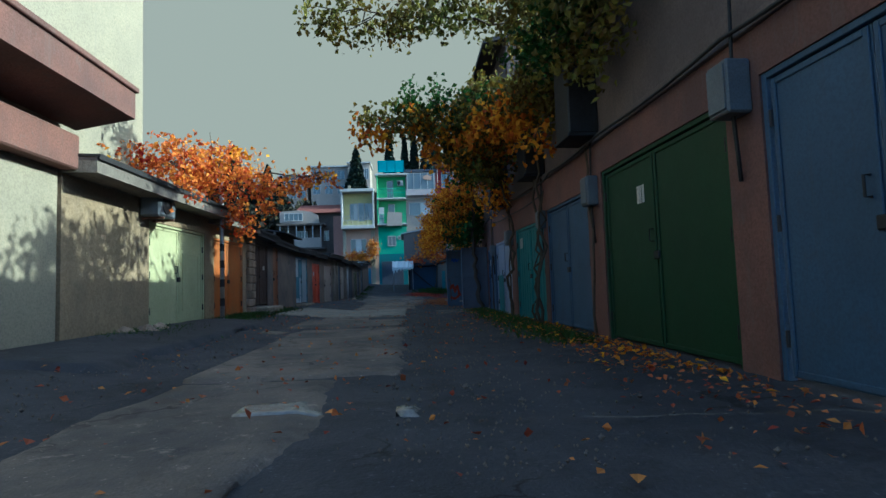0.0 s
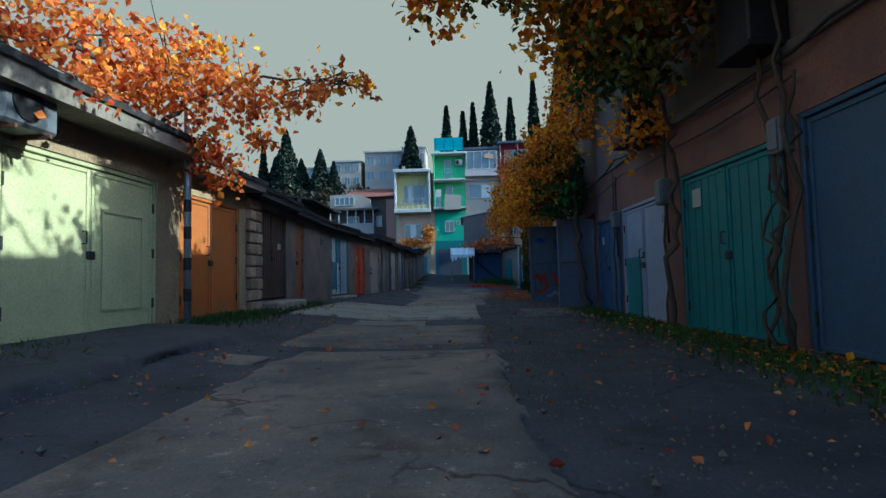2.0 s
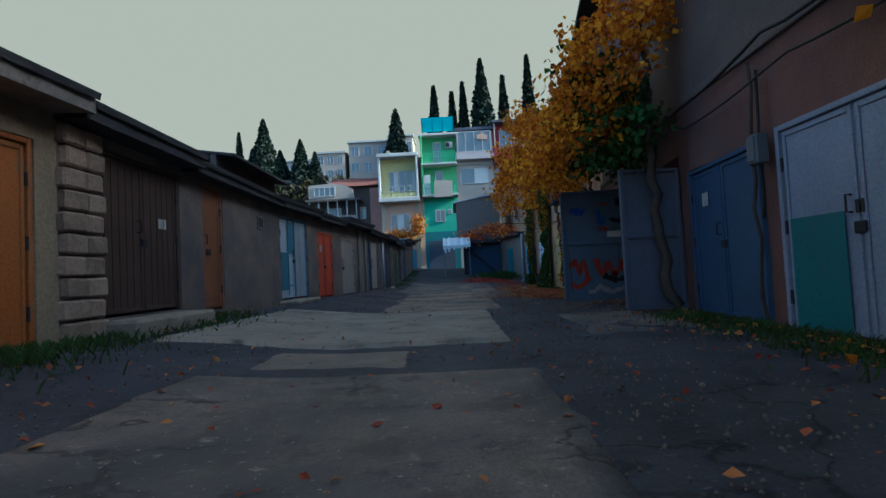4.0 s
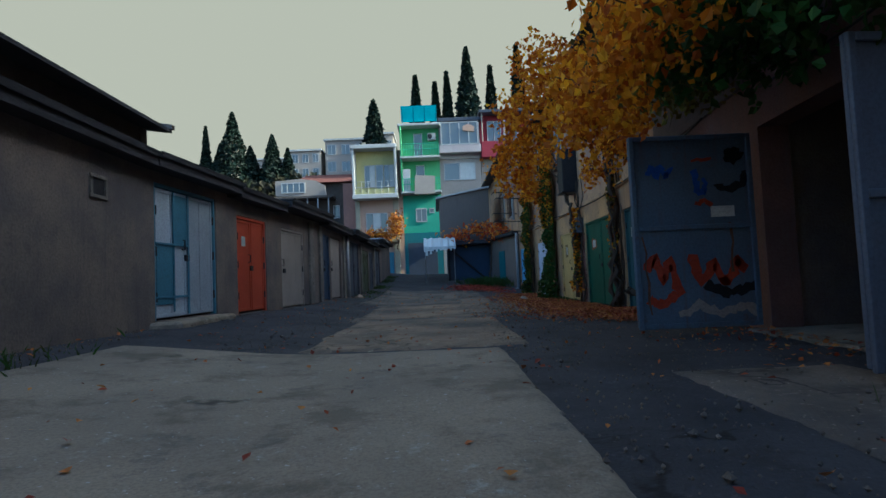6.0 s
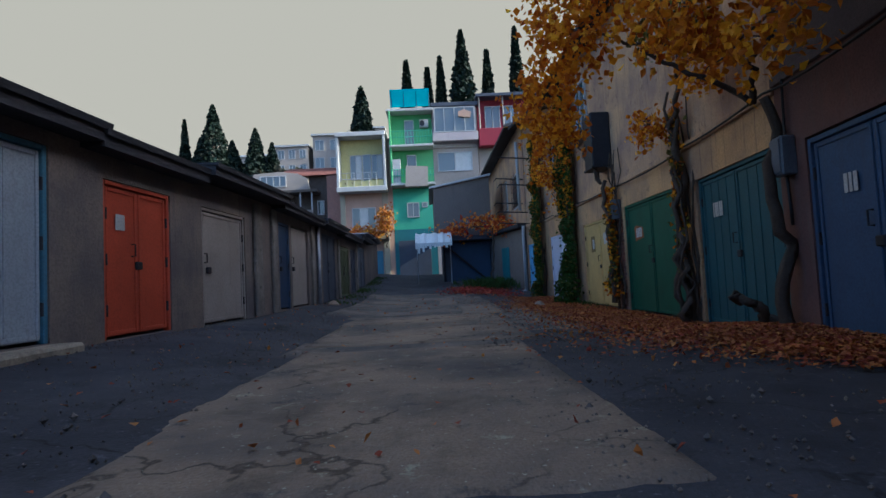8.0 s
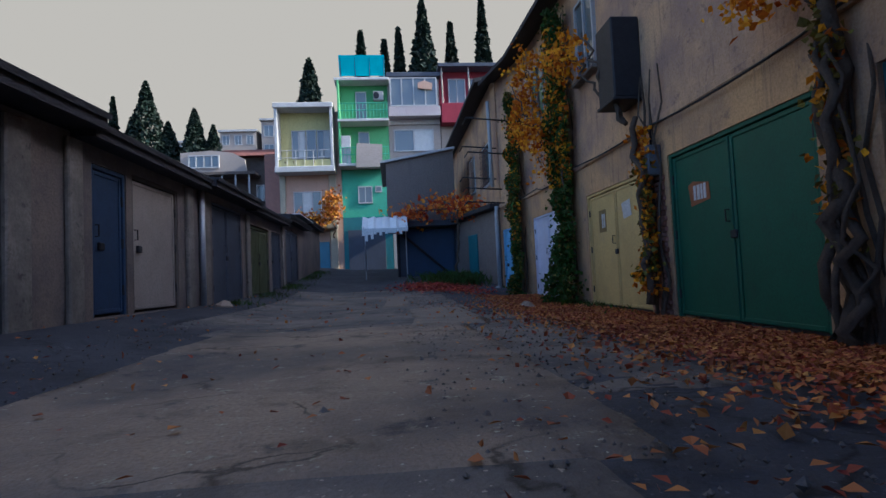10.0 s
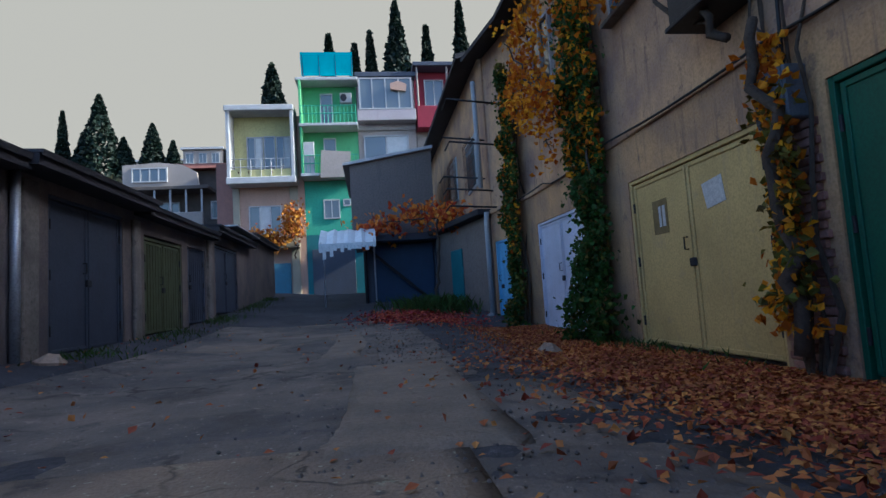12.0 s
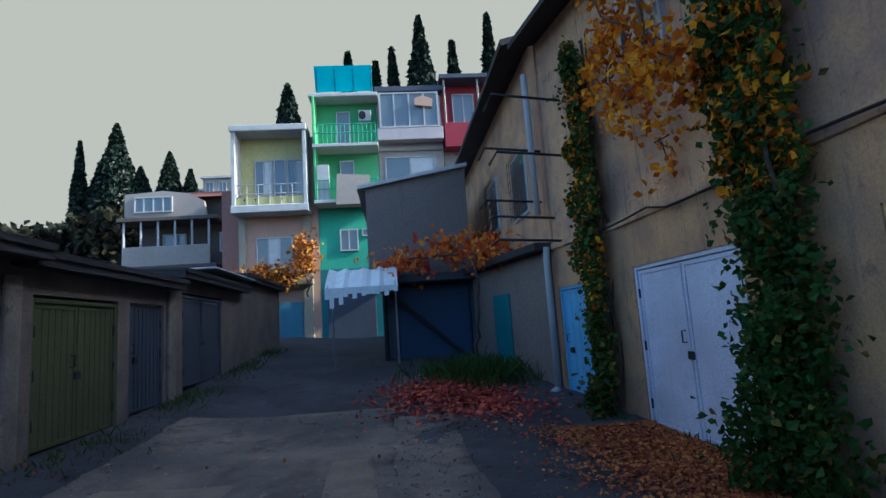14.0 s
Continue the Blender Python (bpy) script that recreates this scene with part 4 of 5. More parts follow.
part("divider", Mesh().box(-0.02, 0.1, -1.0, 0, 5.8, 10.35, 0.01), GREENH, gh)
railing(gh, 0.05, 3.2, 8.19, -1.05, 0.85, GREENL, 14)
railing(gh, 0.05, 3.2, 5.79, -1.05, 0.85, GREENL, 14)
window(gh, 1.1, 8.25, 0.75, 1.75, 1, -0.02)
window(gh, 1.2, 6.4, 0.75, 1.35, 1, -0.02)
part("screen", Mesh().box(0.15, 0.75, -1.02, -0.95, 5.8, 7.3, 0.02), WHITE, gh, "white glazed balcony screen")
part("cloth", Mesh().prism([(1.05, 5.55), (2.75, 5.55), (2.8, 6.75), (1.15, 6.85)], 1, -1.16, -1.12), BEIGEH, gh, "beige cloth hung over the railing")
window(gh, 1.05, 3.75, 0.95, 0.95, 2, -0.07)
window(gh, 2.2, 4.35, 0.45, 0.35, 1, -0.07)
ac = part("air_conditioner", Mesh().box(2.3, 3.0, -0.32, -0.02, 9.45, 9.95, 0.03), WHITE, gh)
part("fan_grille", Mesh().tube([(2.52, -0.325, 9.7), (2.52, -0.34, 9.7)], 0.19, 16), DARKMETAL, ac)
part("roller_door", Mesh().box(0.3, 2.75, -0.14, -0.10, -0.1, 2.3, 0.01), DKGREY, gh, "dark roller door")
cn = Mesh().prism([(-0.55, 10.72), (-0.52, 10.72), (-0.9, 11.72), (-0.93, 11.72)], 0, 0.15, 3.15)
part("canopy", cn, TEALROOF, gh, "turquoise translucent canopy sheet")
for xx in (0.25, 1.2, 2.15, 3.1):
    cp = Mesh()
    cp.tube([(xx, -0.5, 10.5), (xx, -0.9, 11.74)], 0.035, 5)
    cp.tube([(xx, -0.85, 11.45), (xx, 0.6, 10.5)], 0.03, 5)
    part("canopy_strut", cp, MIDBLUE, gh)

lh = house_block("house", -0.17, 51.0, 0.65, 2.32, 11.0, LILACH, "grey-lilac house with a glazed balcony", wide=1.24)
part("cornice", Mesh().box(-0.05, 2.4, -0.5, 0.1, 10.95, 11.2, 0.03), DKGREY, lh)
part("bay", Mesh().box(0, 2.32, -0.6, 0, 8.7, 9.25, 0.02), LILACH, lh)
window(lh, 0.1, 9.25, 2.1, 1.6, 4, -0.55)
part("parasol", Mesh().prism([(1.35, 10.2), (1.95, 10.1), (2.0, 10.45), (1.65, 10.62), (1.35, 10.5)], 1, -0.75, -0.65), SALMON, lh, "faded reddish cloth")
window(lh, 0.2, 6.85, 1.8, 1.25, 2, -0.03, True)
part("string_course", Mesh().box(0, 2.32, -0.12, 0, 8.35, 8.55, 0.02), BEIGEH, lh)
part("lower_wall", Mesh().box(0.0, 2.32, -0.02, 0, 3.0, 8.35), BEIGEH, lh)

mh = house_block("house", 2.76, 51.2, 0.85, 3.74, 11.2, BEIGEH, "beige house with a maroon balcony front")
part("balcony_front", Mesh().box(0.0, 3.7, -0.8, 0, 8.1, 9.2, 0.02), MAROON, mh, "maroon balcony front")
part("upper_wall", Mesh().box(0.0, 3.7, -0.05, 0, 9.2, 11.2), MAROON, mh)
part("roof_edge", Mesh().box(-0.1, 3.8, -0.95, 0.3, 11.2, 11.4, 0.02), DKGREY, mh)
window(mh, 0.5, 9.3, 1.0, 1.5, 2, -0.07)
window(mh, 1.7, 9.3, 1.0, 1.5, 2, -0.07)
for xx in (0.1, 1.6, 3.4):
    part("post", Mesh().tube([(xx, -0.75, 9.2), (xx, -0.75, 11.2)], 0.05, 6), BEIGEH, mh)

# grey cement house with a lean-to roof, garage underneath
gy = thing("house", pose(-0.42, 41.2, 0.0), "blank grey cement house above a dark garage", "house", "hillside houses at the end")
part("wall", Mesh().prism([(0, 2.55), (2.55, 2.55), (2.55, 5.26), (0, 4.8)], 1, 0, 5), GREYWALL, gy)
part("roof", Mesh().prism([(-0.2, 4.77), (2.6, 5.27), (2.6, 5.36), (-0.2, 4.86)], 1, -0.12, 5.2), WHITE, gy, "white metal roof edge")
part("garage_wall", Mesh().box(0.35, 0.6, 0, 5, 0, 2.55).box(2.5, 2.75, 0, 5, 0, 2.55).box(0.6, 2.5, 0.12, 0.3, 0, 2.55), DKGREY, gy)
part("lintel", Mesh().box(0.2, 2.85, -0.5, 0.2, 2.35, 2.56, 0.02), DKGREY, gy)
part("garage_door", Mesh().box(0.65, 2.45, 0.05, 0.1, 0.05, 2.3, 0.02), NAVY, gy, "dark blue garage door")
part("brace", Mesh().tube([(0.4, -0.1, 2.2), (2.3, -0.12, 0.5)], 0.05, 6).tube([(0.35, -0.15, 0), (0.35, -0.15, 2.5)], 0.06, 6), DARKMETAL, gy)
sd = thing("shed", pose(2.1, 41.0, 0.0, 0, 0, -78.7), "low cement outbuilding with a teal door", "shed")
part("wall", Mesh().box(0, 4.0, 0, 0.3, 0, 2.45), GREYWALL, sd)
part("roof", Mesh().box(-0.1, 4.1, -0.3, 0.6, 2.452, 2.6, 0.02), ROOF, sd)
part("door", Mesh().box(1.35, 2.2, -0.04, 0, 0.1, 1.85, 0.01), TEAL, sd, "teal door")

# veranda house behind the left row
vh = thing("house", pose(-13.2, 56.0, 1.2) @ Matrix.Diagonal((1.18, 1.18, 1.18, 1)), "veranda house with a rounded white parapet and a red-brown roof", "house", "hillside houses at the end")
part("wall", Mesh().box(0.2, 5.6, 1.0, 7, -0.6, 6.45), WOODGREY, vh)
part("roof", Mesh().prism([(0.5, 6.46), (7.5, 6.46), (4.5, 7.75)], 0, 1.0, 5.8), TILE, vh)
part("parapet", Mesh().prism([(0, 5.55), (3.4, 5.4), (3.3, 6.15), (2.7, 6.5), (1.6, 6.65), (0, 6.55)], 1, 0.0, 0.2), BEIGEH, vh, "rounded beige parapet")
part("floor_slab", Mesh().box(-0.2, 3.9, -0.3, 1.0, 5.28, 5.45, 0.02).box(-0.2, 3.9, -0.3, 1.0, 3.2, 3.35, 0.02), WOODGREY, vh)
part("veranda_front", Mesh().box(0, 3.6, -0.2, -0.1, 3.35, 4.2, 0.02), BEIGEH, vh)
for k in range(6):
    part("post", Mesh().tube([(0.05 + k * 0.7, -0.15, 3.35), (0.05 + k * 0.7, -0.15, 5.3)], 0.05, 6), WHITE, vh)
window(vh, 0.4, 5.7, 1.6, 0.7, 4, -0.01)
window(vh, 1.2, 3.6, 1.0, 1.3, 2, 0.98)
window(vh, 3.65, 4.0, 0.45, 0.9, 1, 0.98)
bk = house_block("house", -7.2, 52.0, 0.9, 1.3, 6.9, BRICK, "dark brick house side behind the veranda")

# far apartment blocks on the hill
for x, y, z, w, h, st in ((-21.5, 92, 16.0, 4.5, 4.2, 2), (-16.3, 92, 16.6, 6.2, 5.0, 2), (-9.8, 90, 15.5, 3.6, 6.2, 2), (-31, 100, 17.0, 8, 4.0, 2)):
    ab = thing("apartment_building", pose(x, y, z), "pale apartment block far up the hillside", "building", "far apartment blocks")
    part("wall", Mesh().box(0, w, 0, 6, -14, h), BEIGEH, ab)
    part("roof", Mesh().box(-0.2, w + 0.2, -0.3, 6, h, h + 0.25), WHITE, ab)
    for s in range(st):
        for k in range(3):
            window(ab, 0.3 + k * w / 3, 0.4 + s * h / st, w / 5, h / st * 0.6, 2, -0.01)


# ---- trees and vines ----
def cypress(x, y, tip, r, seed):
    base = ground_z(x, y)
    r *= 1.85
    t = thing("cypress", pose(x, y, base), "tall dark narrow cypress on the hillside", "tree", "hillside cypresses")
    rg = random.Random(seed)
    h = tip - base
    part("trunk", Mesh().tube([(0, 0, -0.5), (0.05, 0, h * 0.5), (0, 0, h * 0.95)], [0.25, 0.15, 0.03], 6), BARK, t)
    c = Mesh()
    for k in range(4800):
        s = rg.random() ** 0.8
        prof = r * (min(1, (s + 0.04) * 5) if s < 0.2 else 1) * (1 - s) ** 0.85 * (1 + 0.08 * math.sin(s * 23 + seed))
        a = rg.uniform(0, math.tau)
        q = prof * math.sqrt(rg.uniform(0.3, 1.05))
        c.leaf((q * math.cos(a), q * math.sin(a), s * h + rg.uniform(-0.1, 0.25)), rg.uniform(0.25, 0.55), rg, 1.5)
    part("crown", c, CYPRESS, t)
    return t


for i, (x, y, tip, r) in enumerate(((2.65, 60, 20.65, 1.6), (-1.9, 60, 18.3, 0.95), (-5.65, 60, 16.25, 1.7), (0.85, 60, 18.5, 0.75), (4.7, 60, 19.0, 0.85),
                                    (7.1, 60, 20.8, 0.95), (-0.2, 60, 17.7, 0.8), (-25.4, 80, 22.3, 2.3), (-28.7, 80, 20.6, 0.85), (-20.5, 80, 19.2, 1.9), (-18.6, 80, 17.4, 1.5), (-23.4, 80.5, 18.0, 2.0), (-27.1, 80.5, 18.4, 1.9))):
    cypress(x, y, tip, r, i + 3)


def hillside_scrub():
    rg = random.Random(77)
    c = Mesh()
    for k in range(60):
        x, y = rg.uniform(-40, 4), rg.uniform(74, 86)
        top = 11.2 + 2.0 * noise.noise((x * 0.15, y * 0.1, 9)) + (1.5 if x < -14 else -1.0)
        for q in range(160):
            a, s = rg.uniform(0, math.tau), rg.random() ** 0.5
            z = ground_z(x, y) + (top - ground_z(x, y)) * rg.random() ** 0.6
            c.leaf((x + 2.0 * s * math.cos(a), y + 2.0 * s * math.sin(a), z), rg.uniform(0.5, 1.0), rg)
    return tagged(part("hillside_scrub", c, HILLLEAF), "dark scrub and small trees covering the far hillside", "bushes", kind="stuff")


hillside_scrub()


def foliage(mesh, blobs, n, size, rg, droop=0.4):
    """Leaves strewn through a row of lumps (centre, radii), thicker near their skin, in sprays."""
    vol = [r[0] * r[1] * r[2] for _, r in blobs]
    tot = sum(v ** 0.75 for v in vol)
    for (c, r), v in zip(blobs, vol):
        k = int(n * v ** 0.75 / tot)
        sprays = max(3, k // 9)
        for s in range(sprays):
            d = Vector((rg.gauss(0, 1), rg.gauss(0, 1), rg.gauss(0, 1))).normalized() * rg.uniform(0.35, 1.0) ** 0.6
            p = Vector((c[0] + d.x * r[0], c[1] + d.y * r[1], c[2] + d.z * r[2]))
            way = Vector((rg.gauss(0, 1), rg.gauss(0, 1), rg.gauss(-droop, 0.7))).normalized()
            for q in range(9):
                mesh.leaf(p + way * (q * size * 0.45) + Vector((rg.gauss(0, 1), rg.gauss(0, 1), rg.gauss(0, 1))) * size * 0.6, size * rg.uniform(0.6, 1.25), rg, droop)
    return mesh


def limb(mesh, a, b, r0, r1, rg, wob=0.12, n=7):
    a, b = Vector(a), Vector(b)
    pts = [a.lerp(b, k / n) + (Vector((rg.gauss(0, wob), rg.gauss(0, wob), rg.gauss(0, wob * 0.5))) if 0 < k < n else Vector()) for k in range(n + 1)]
    mesh.tube(pts, [r0 + (r1 - r0) * k / n for k in range(n + 1)], 6)
    return pts


def vine(name, base, crowns, trunks, label, category="vine", seed=1):
    t = thing(name, pose(*base), label, category)
    rg = random.Random(seed)
    off = Vector(base)
    tm = Mesh()
    for a, b, r0, r1 in trunks:
        one = Mesh()
        limb(one, Vector(a) - off, Vector(b) - off, r0, r1, rg, 0.045, 14)
        part("trunk", one, BARK, t, smooth=True)
    for blobs, n, size, mat in crowns:
        for c, r in blobs[:10]:
            for k in range(3):
                d = Vector((rg.gauss(0, 1) * r[0], rg.gauss(0, 1) * r[1], rg.gauss(0, 1) * r[2])) * 0.6
                limb(tm, Vector(c) - off - d * 0.3, Vector(c) - off + d, 0.012, 0.004, rg, 0.05, 4)
    part("twig", tm, BARK, t, kind="stuff")
    for blobs, n, size, mat in crowns:
        c = Mesh()
        foliage(c, [(Vector(p) - off, r) for p, r in blobs], n, size, rg)
        part("crown", c, mat, t)
    return t


# flame-coloured creeper on the left roofs
vine("creeper", (-4.6, 10.9, 0.2), [
    ([((-4.6, 9.4, 2.95), (0.5, 0.6, 0.3)), ((-4.3, 10.2, 3.25), (0.55, 0.6, 0.5)), ((-3.8, 10.9, 3.25), (0.55, 0.6, 0.55)), ((-3.7, 11.5, 2.6), (0.3, 0.4, 0.45)), ((-3.55, 11.85, 2.15), (0.16, 0.25, 0.35)), ((-3.0, 11.3, 3.05), (0.5, 0.4, 0.35)),
      ((-2.4, 11.2, 3.0), (0.45, 0.25, 0.2)), ((-1.8, 11.0, 3.05), (0.35, 0.2, 0.1)), ((-4.0, 9.7, 2.62), (0.2, 0.6, 0.22)), ((-3.0, 11.6, 2.55), (0.25, 0.25, 0.2)), ((-4.4, 11.4, 3.2), (0.6, 0.4, 0.35))], 3900, 0.088, FLAME),
    ([((-5.0, 8.7, 2.85), (0.4, 0.6, 0.2)), ((-2.0, 11.1, 3.15), (0.7, 0.2, 0.12)), ((-3.6, 11.2, 3.5), (0.6, 0.5, 0.2))], 500, 0.10, GOLD)],
    [((-4.7, 10.9, 2.3), (-4.3, 10.4, 3.4), 0.05, 0.03), ((-4.5, 10.9, 2.4), (-3.2, 11.3, 3.2), 0.04, 0.015), ((-3.2, 11.3, 3.2), (-1.5, 11.0, 3.05), 0.02, 0.006), ((-4.3, 10.4, 3.2), (-5.0, 8.8, 3.0), 0.03, 0.01)],
    "flame-orange creeper sprawling over the garage roofs", seed=21)

# canopy that arches over the alley from the other wall
vine("climbing_tree", (2.2, 11.9, 0.0), [
    ([((1.7, 10.2, 4.3), (0.9, 1.0, 0.55)), ((0.7, 10.7, 4.0), (0.9, 0.6, 0.35)), ((-0.3, 10.6, 4.1), (0.8, 0.6, 0.3)), ((2.05, 8.3, 3.95), (0.5, 0.9, 0.5)), ((1.4, 11.2, 3.6), (0.7, 0.6, 0.45)), ((-0.6, 8.6, 5.2), (1.2, 0.6, 0.3)), ((0.8, 8.2, 5.2), (1.0, 0.7, 0.35)), ((2.0, 6.2, 4.4), (0.6, 1.0, 0.5)), ((1.9, 4.8, 4.2), (0.5, 0.7, 0.35)), ((2.15, 6.0, 3.7), (0.3, 0.9, 0.5)), ((2.2, 8.4, 3.6), (0.3, 0.6, 0.5)), ((1.6, 10.6, 3.4), (0.6, 0.8, 0.5))], 9800, 0.10, OLIVELEAF),
    # Extra leaves overhead, added to shade the tan wall across the alley.
    ([((1.9, 6.6, 4.75), (0.5, 1.0, 0.35)), ((1.8, 7.7, 4.75), (0.5, 0.7, 0.4))], 1700, 0.10, OLIVELEAF),
    ([((1.6, 11.0, 3.8), (0.7, 1.2, 0.45)), ((0.9, 11.0, 3.6), (0.7, 0.5, 0.35)), ((-0.7, 10.8, 3.9), (0.5, 0.4, 0.2)), ((1.9, 9.0, 3.7), (0.4, 0.7, 0.4)), ((2.0, 7.9, 3.0), (0.25, 0.25, 0.15)), ((2.1, 12.4, 2.9), (0.3, 0.8, 0.4)), ((1.5, 9.8, 3.7), (0.5, 0.5, 0.4)), ((0.5, 10.6, 4.1), (0.7, 0.4, 0.3))], 3600, 0.11, GOLD),
    ([((1.9, 10.4, 4.3), (0.6, 0.9, 0.3)), ((0.6, 10.4, 4.4), (0.8, 0.6, 0.25)), ((2.05, 6.9, 4.1), (0.45, 1.2, 0.35)), ((1.5, 11.4, 3.3), (0.5, 0.7, 0.4))], 3400, 0.10, GREENLEAF)],
    [((2.2, 11.85, -0.05), (2.22, 11.6, 2.2), 0.035, 0.028), ((2.22, 11.6, 2.2), (1.5, 10.9, 4.0), 0.03, 0.015), ((1.5, 10.9, 4.0), (-1.0, 10.7, 4.1), 0.02, 0.008), ((2.3, 9.5, 0.0), (2.4, 10.0, 3.6), 0.03, 0.02), ((2.4, 10.0, 3.6), (1.6, 8.2, 4.9), 0.025, 0.012), ((1.6, 8.2, 4.9), (-1.4, 8.6, 5.4), 0.02, 0.008), ((2.25, 9.35, 0.0), (2.42, 9.6, 3.9), 0.026, 0.018), ((2.2, 9.7, 0.0), (2.4, 9.4, 2.4), 0.02, 0.014), ((2.2, 9.6, 0), (2.4, 9.85, 1.6), 0.02, 0.012)],
    "olive and gold climbing tree arching over the alley", "tree", seed=22)

# gold mass beside the open garage
vine("grape_vine", (2.1, 16.1, 0.0), [
    ([((1.5, 16.6, 3.4), (0.6, 0.9, 0.7)), ((1.2, 16.4, 2.8), (0.5, 0.6, 0.6)), ((2.0, 16.2, 4.4), (0.55, 0.8, 0.8)), ((1.0, 17.5, 2.7), (0.4, 0.7, 0.45)), ((0.75, 18.2, 2.3), (0.4, 0.6, 0.3))], 6400, 0.09, GOLD),
    ([((1.85, 18.9, 2.75), (0.55, 0.5, 0.4)), ((2.2, 19.2, 3.4), (0.5, 0.6, 0.6)), ((1.5, 19.2, 3.2), (0.5, 0.5, 0.4))], 2600, 0.085, OLIVELEAF),
    ([((1.6, 16.3, 2.5), (0.5, 0.6, 0.5)), ((1.4, 16.8, 3.0), (0.5, 0.7, 0.6)), ((1.6, 17.9, 2.5), (0.55, 0.4, 0.32)), ((2.2, 17.8, 2.7), (0.4, 0.5, 0.4)), ((2.1, 18.3, 3.4), (0.5, 0.7, 0.6))], 4200, 0.10, GREENLEAF)],
    [((2.05, 16.12, -0.05), (1.9, 16.15, 2.4), 0.07, 0.05), ((1.9, 16.15, 2.4), (2.1, 16.3, 4.6), 0.05, 0.02), ((1.9, 16.15, 2.4), (1.1, 17.4, 2.9), 0.03, 0.01)],
    "golden grape vine hanging over an open garage", seed=23)

vine("grape_vine", (2.9, 22.6, 0.0), [
    ([((0.75, 23.3, 2.7), (0.38, 0.45, 0.55)), ((1.0, 22.8, 3.4), (0.45, 0.55, 0.6)), ((1.5, 21.5, 3.2), (0.45, 0.7, 0.7)), ((2.0, 20.4, 3.3), (0.45, 0.7, 0.8)), ((2.3, 21.8, 4.2), (0.45, 0.8, 0.7)), ((1.3, 22.6, 4.3), (0.5, 0.6, 0.5)), ((1.9, 21.0, 2.5), (0.3, 0.6, 0.28)), ((2.8, 23.6, 3.4), (0.25, 0.6, 0.4)), ((2.9, 25.4, 3.0), (0.25, 0.4, 0.35))], 9000, 0.085, GOLD),
    ([((2.9, 24.6, 4.4), (0.3, 1.0, 0.4)), ((2.6, 20.8, 3.8), (0.4, 1.0, 0.6)), ((2.5, 19.8, 3.2), (0.4, 0.7, 0.5))], 1600, 0.1, OLIVELEAF)],
    [((3.12, 25.08, -0.2), (3.12, 25.02, 2.6), 0.075, 0.06), ((3.1, 24.9, -0.2), (3.14, 25.2, 2.2), 0.055, 0.04), ((3.08, 25.2, -0.2), (3.12, 24.88, 2.9), 0.05, 0.035), ((3.05, 25.0, -0.2), (3.1, 25.1, 3.4), 0.03, 0.02), ((3.06, 24.85, 0.0), (3.1, 24.95, 3.0), 0.022, 0.014), ((2.85, 22.6, 2.4), (1.1, 23.0, 3.6), 0.035, 0.012), ((3.1, 25.15, 2.6), (2.8, 23.8, 4.2), 0.05, 0.02), ((2.95, 22.35, -0.1), (2.85, 22.4, 2.4), 0.07, 0.05), ((2.85, 22.6, 2.4), (2.5, 21.4, 3.6), 0.04, 0.02), ((2.6, 22.75, 0.35), (2.95, 22.55, 0.0), 0.05, 0.05)],
    "golden grape vine with thick twisted trunks against the wall", seed=24)


def ivy(y0, y1, top, out, n, mats, label, seed):
    """A column of ivy on the wall."""
    x = lerp_table(RIGHT, (y0 + y1) / 2)
    t = thing("ivy", pose(x - 0.1, (y0 + y1) / 2, -0.16), label, "ivy", "ivy columns on the wall")
    rg = random.Random(seed)
    st = Mesh()
    for k in range(5):
        limb(st, (rg.uniform(-0.05, 0.05), rg.uniform(-0.2, 0.2), 0), (0.05, rg.uniform(-0.3, 0.3), top), 0.025, 0.01, rg, 0.06)
    part("trunk", st, BARK, t)
    for mat, share, zlo, zhi, sz in mats:
        c = Mesh()
        for k in range(int(n * share)):
            z = rg.uniform(zlo, zhi)
            half = (y1 - y0) / 2 * (0.75 + 0.35 * noise.noise((z * 1.7, seed, 0))) * (1.35 if z < 0.7 else 1)
            yy = rg.gauss(0, 0.5) * half
            depth = out * (0.55 + 0.5 * noise.noise((z * 2.2, yy * 2, seed))) * (1.5 if z < 0.6 else 1)
            c.leaf((-rg.uniform(0.2, 1.0) * depth, yy, z), sz * rg.uniform(0.7, 1.3), rg, 1.0)
        part("crown", c, mat, t)
    return t


ivy(34.95, 35.85, 5.6, 0.42, 3400, [(GREENLEAF, 1.7, 0.0, 5.4, 0.075), (OLIVELEAF, 0.6, 0.0, 5.6, 0.08), (GOLD, 0.2, 1.5, 5.0, 0.09)], "dark green ivy column with yellowing leaves", 31)
ivy(31.3, 32.5, 6.0, 0.5, 4600, [(GREENLEAF, 2.2, 0.0, 6.0, 0.075), (OLIVELEAF, 0.25, 0.0, 6.0, 0.075), (GOLD, 0.35, 2.4, 5.6, 0.1)], "thick dark green ivy column between two doors", 32)
ivy(24.8, 25.3, 3.4, 0.25, 420, [(OLIVELEAF, 0.6, 0.6, 3.2, 0.08), (GOLD, 0.5, 0.9, 3.4, 0.08)], "sparse yellowing creeper round old vine stems", 37)
ivy(28.0, 28.55, 3.4, 0.3, 900, [(OLIVELEAF, 0.6, 0.5, 2.2, 0.08), (GOLD, 0.7, 0.3, 2.6, 0.08)], "thin yellowing vine on a brick pier", 33)
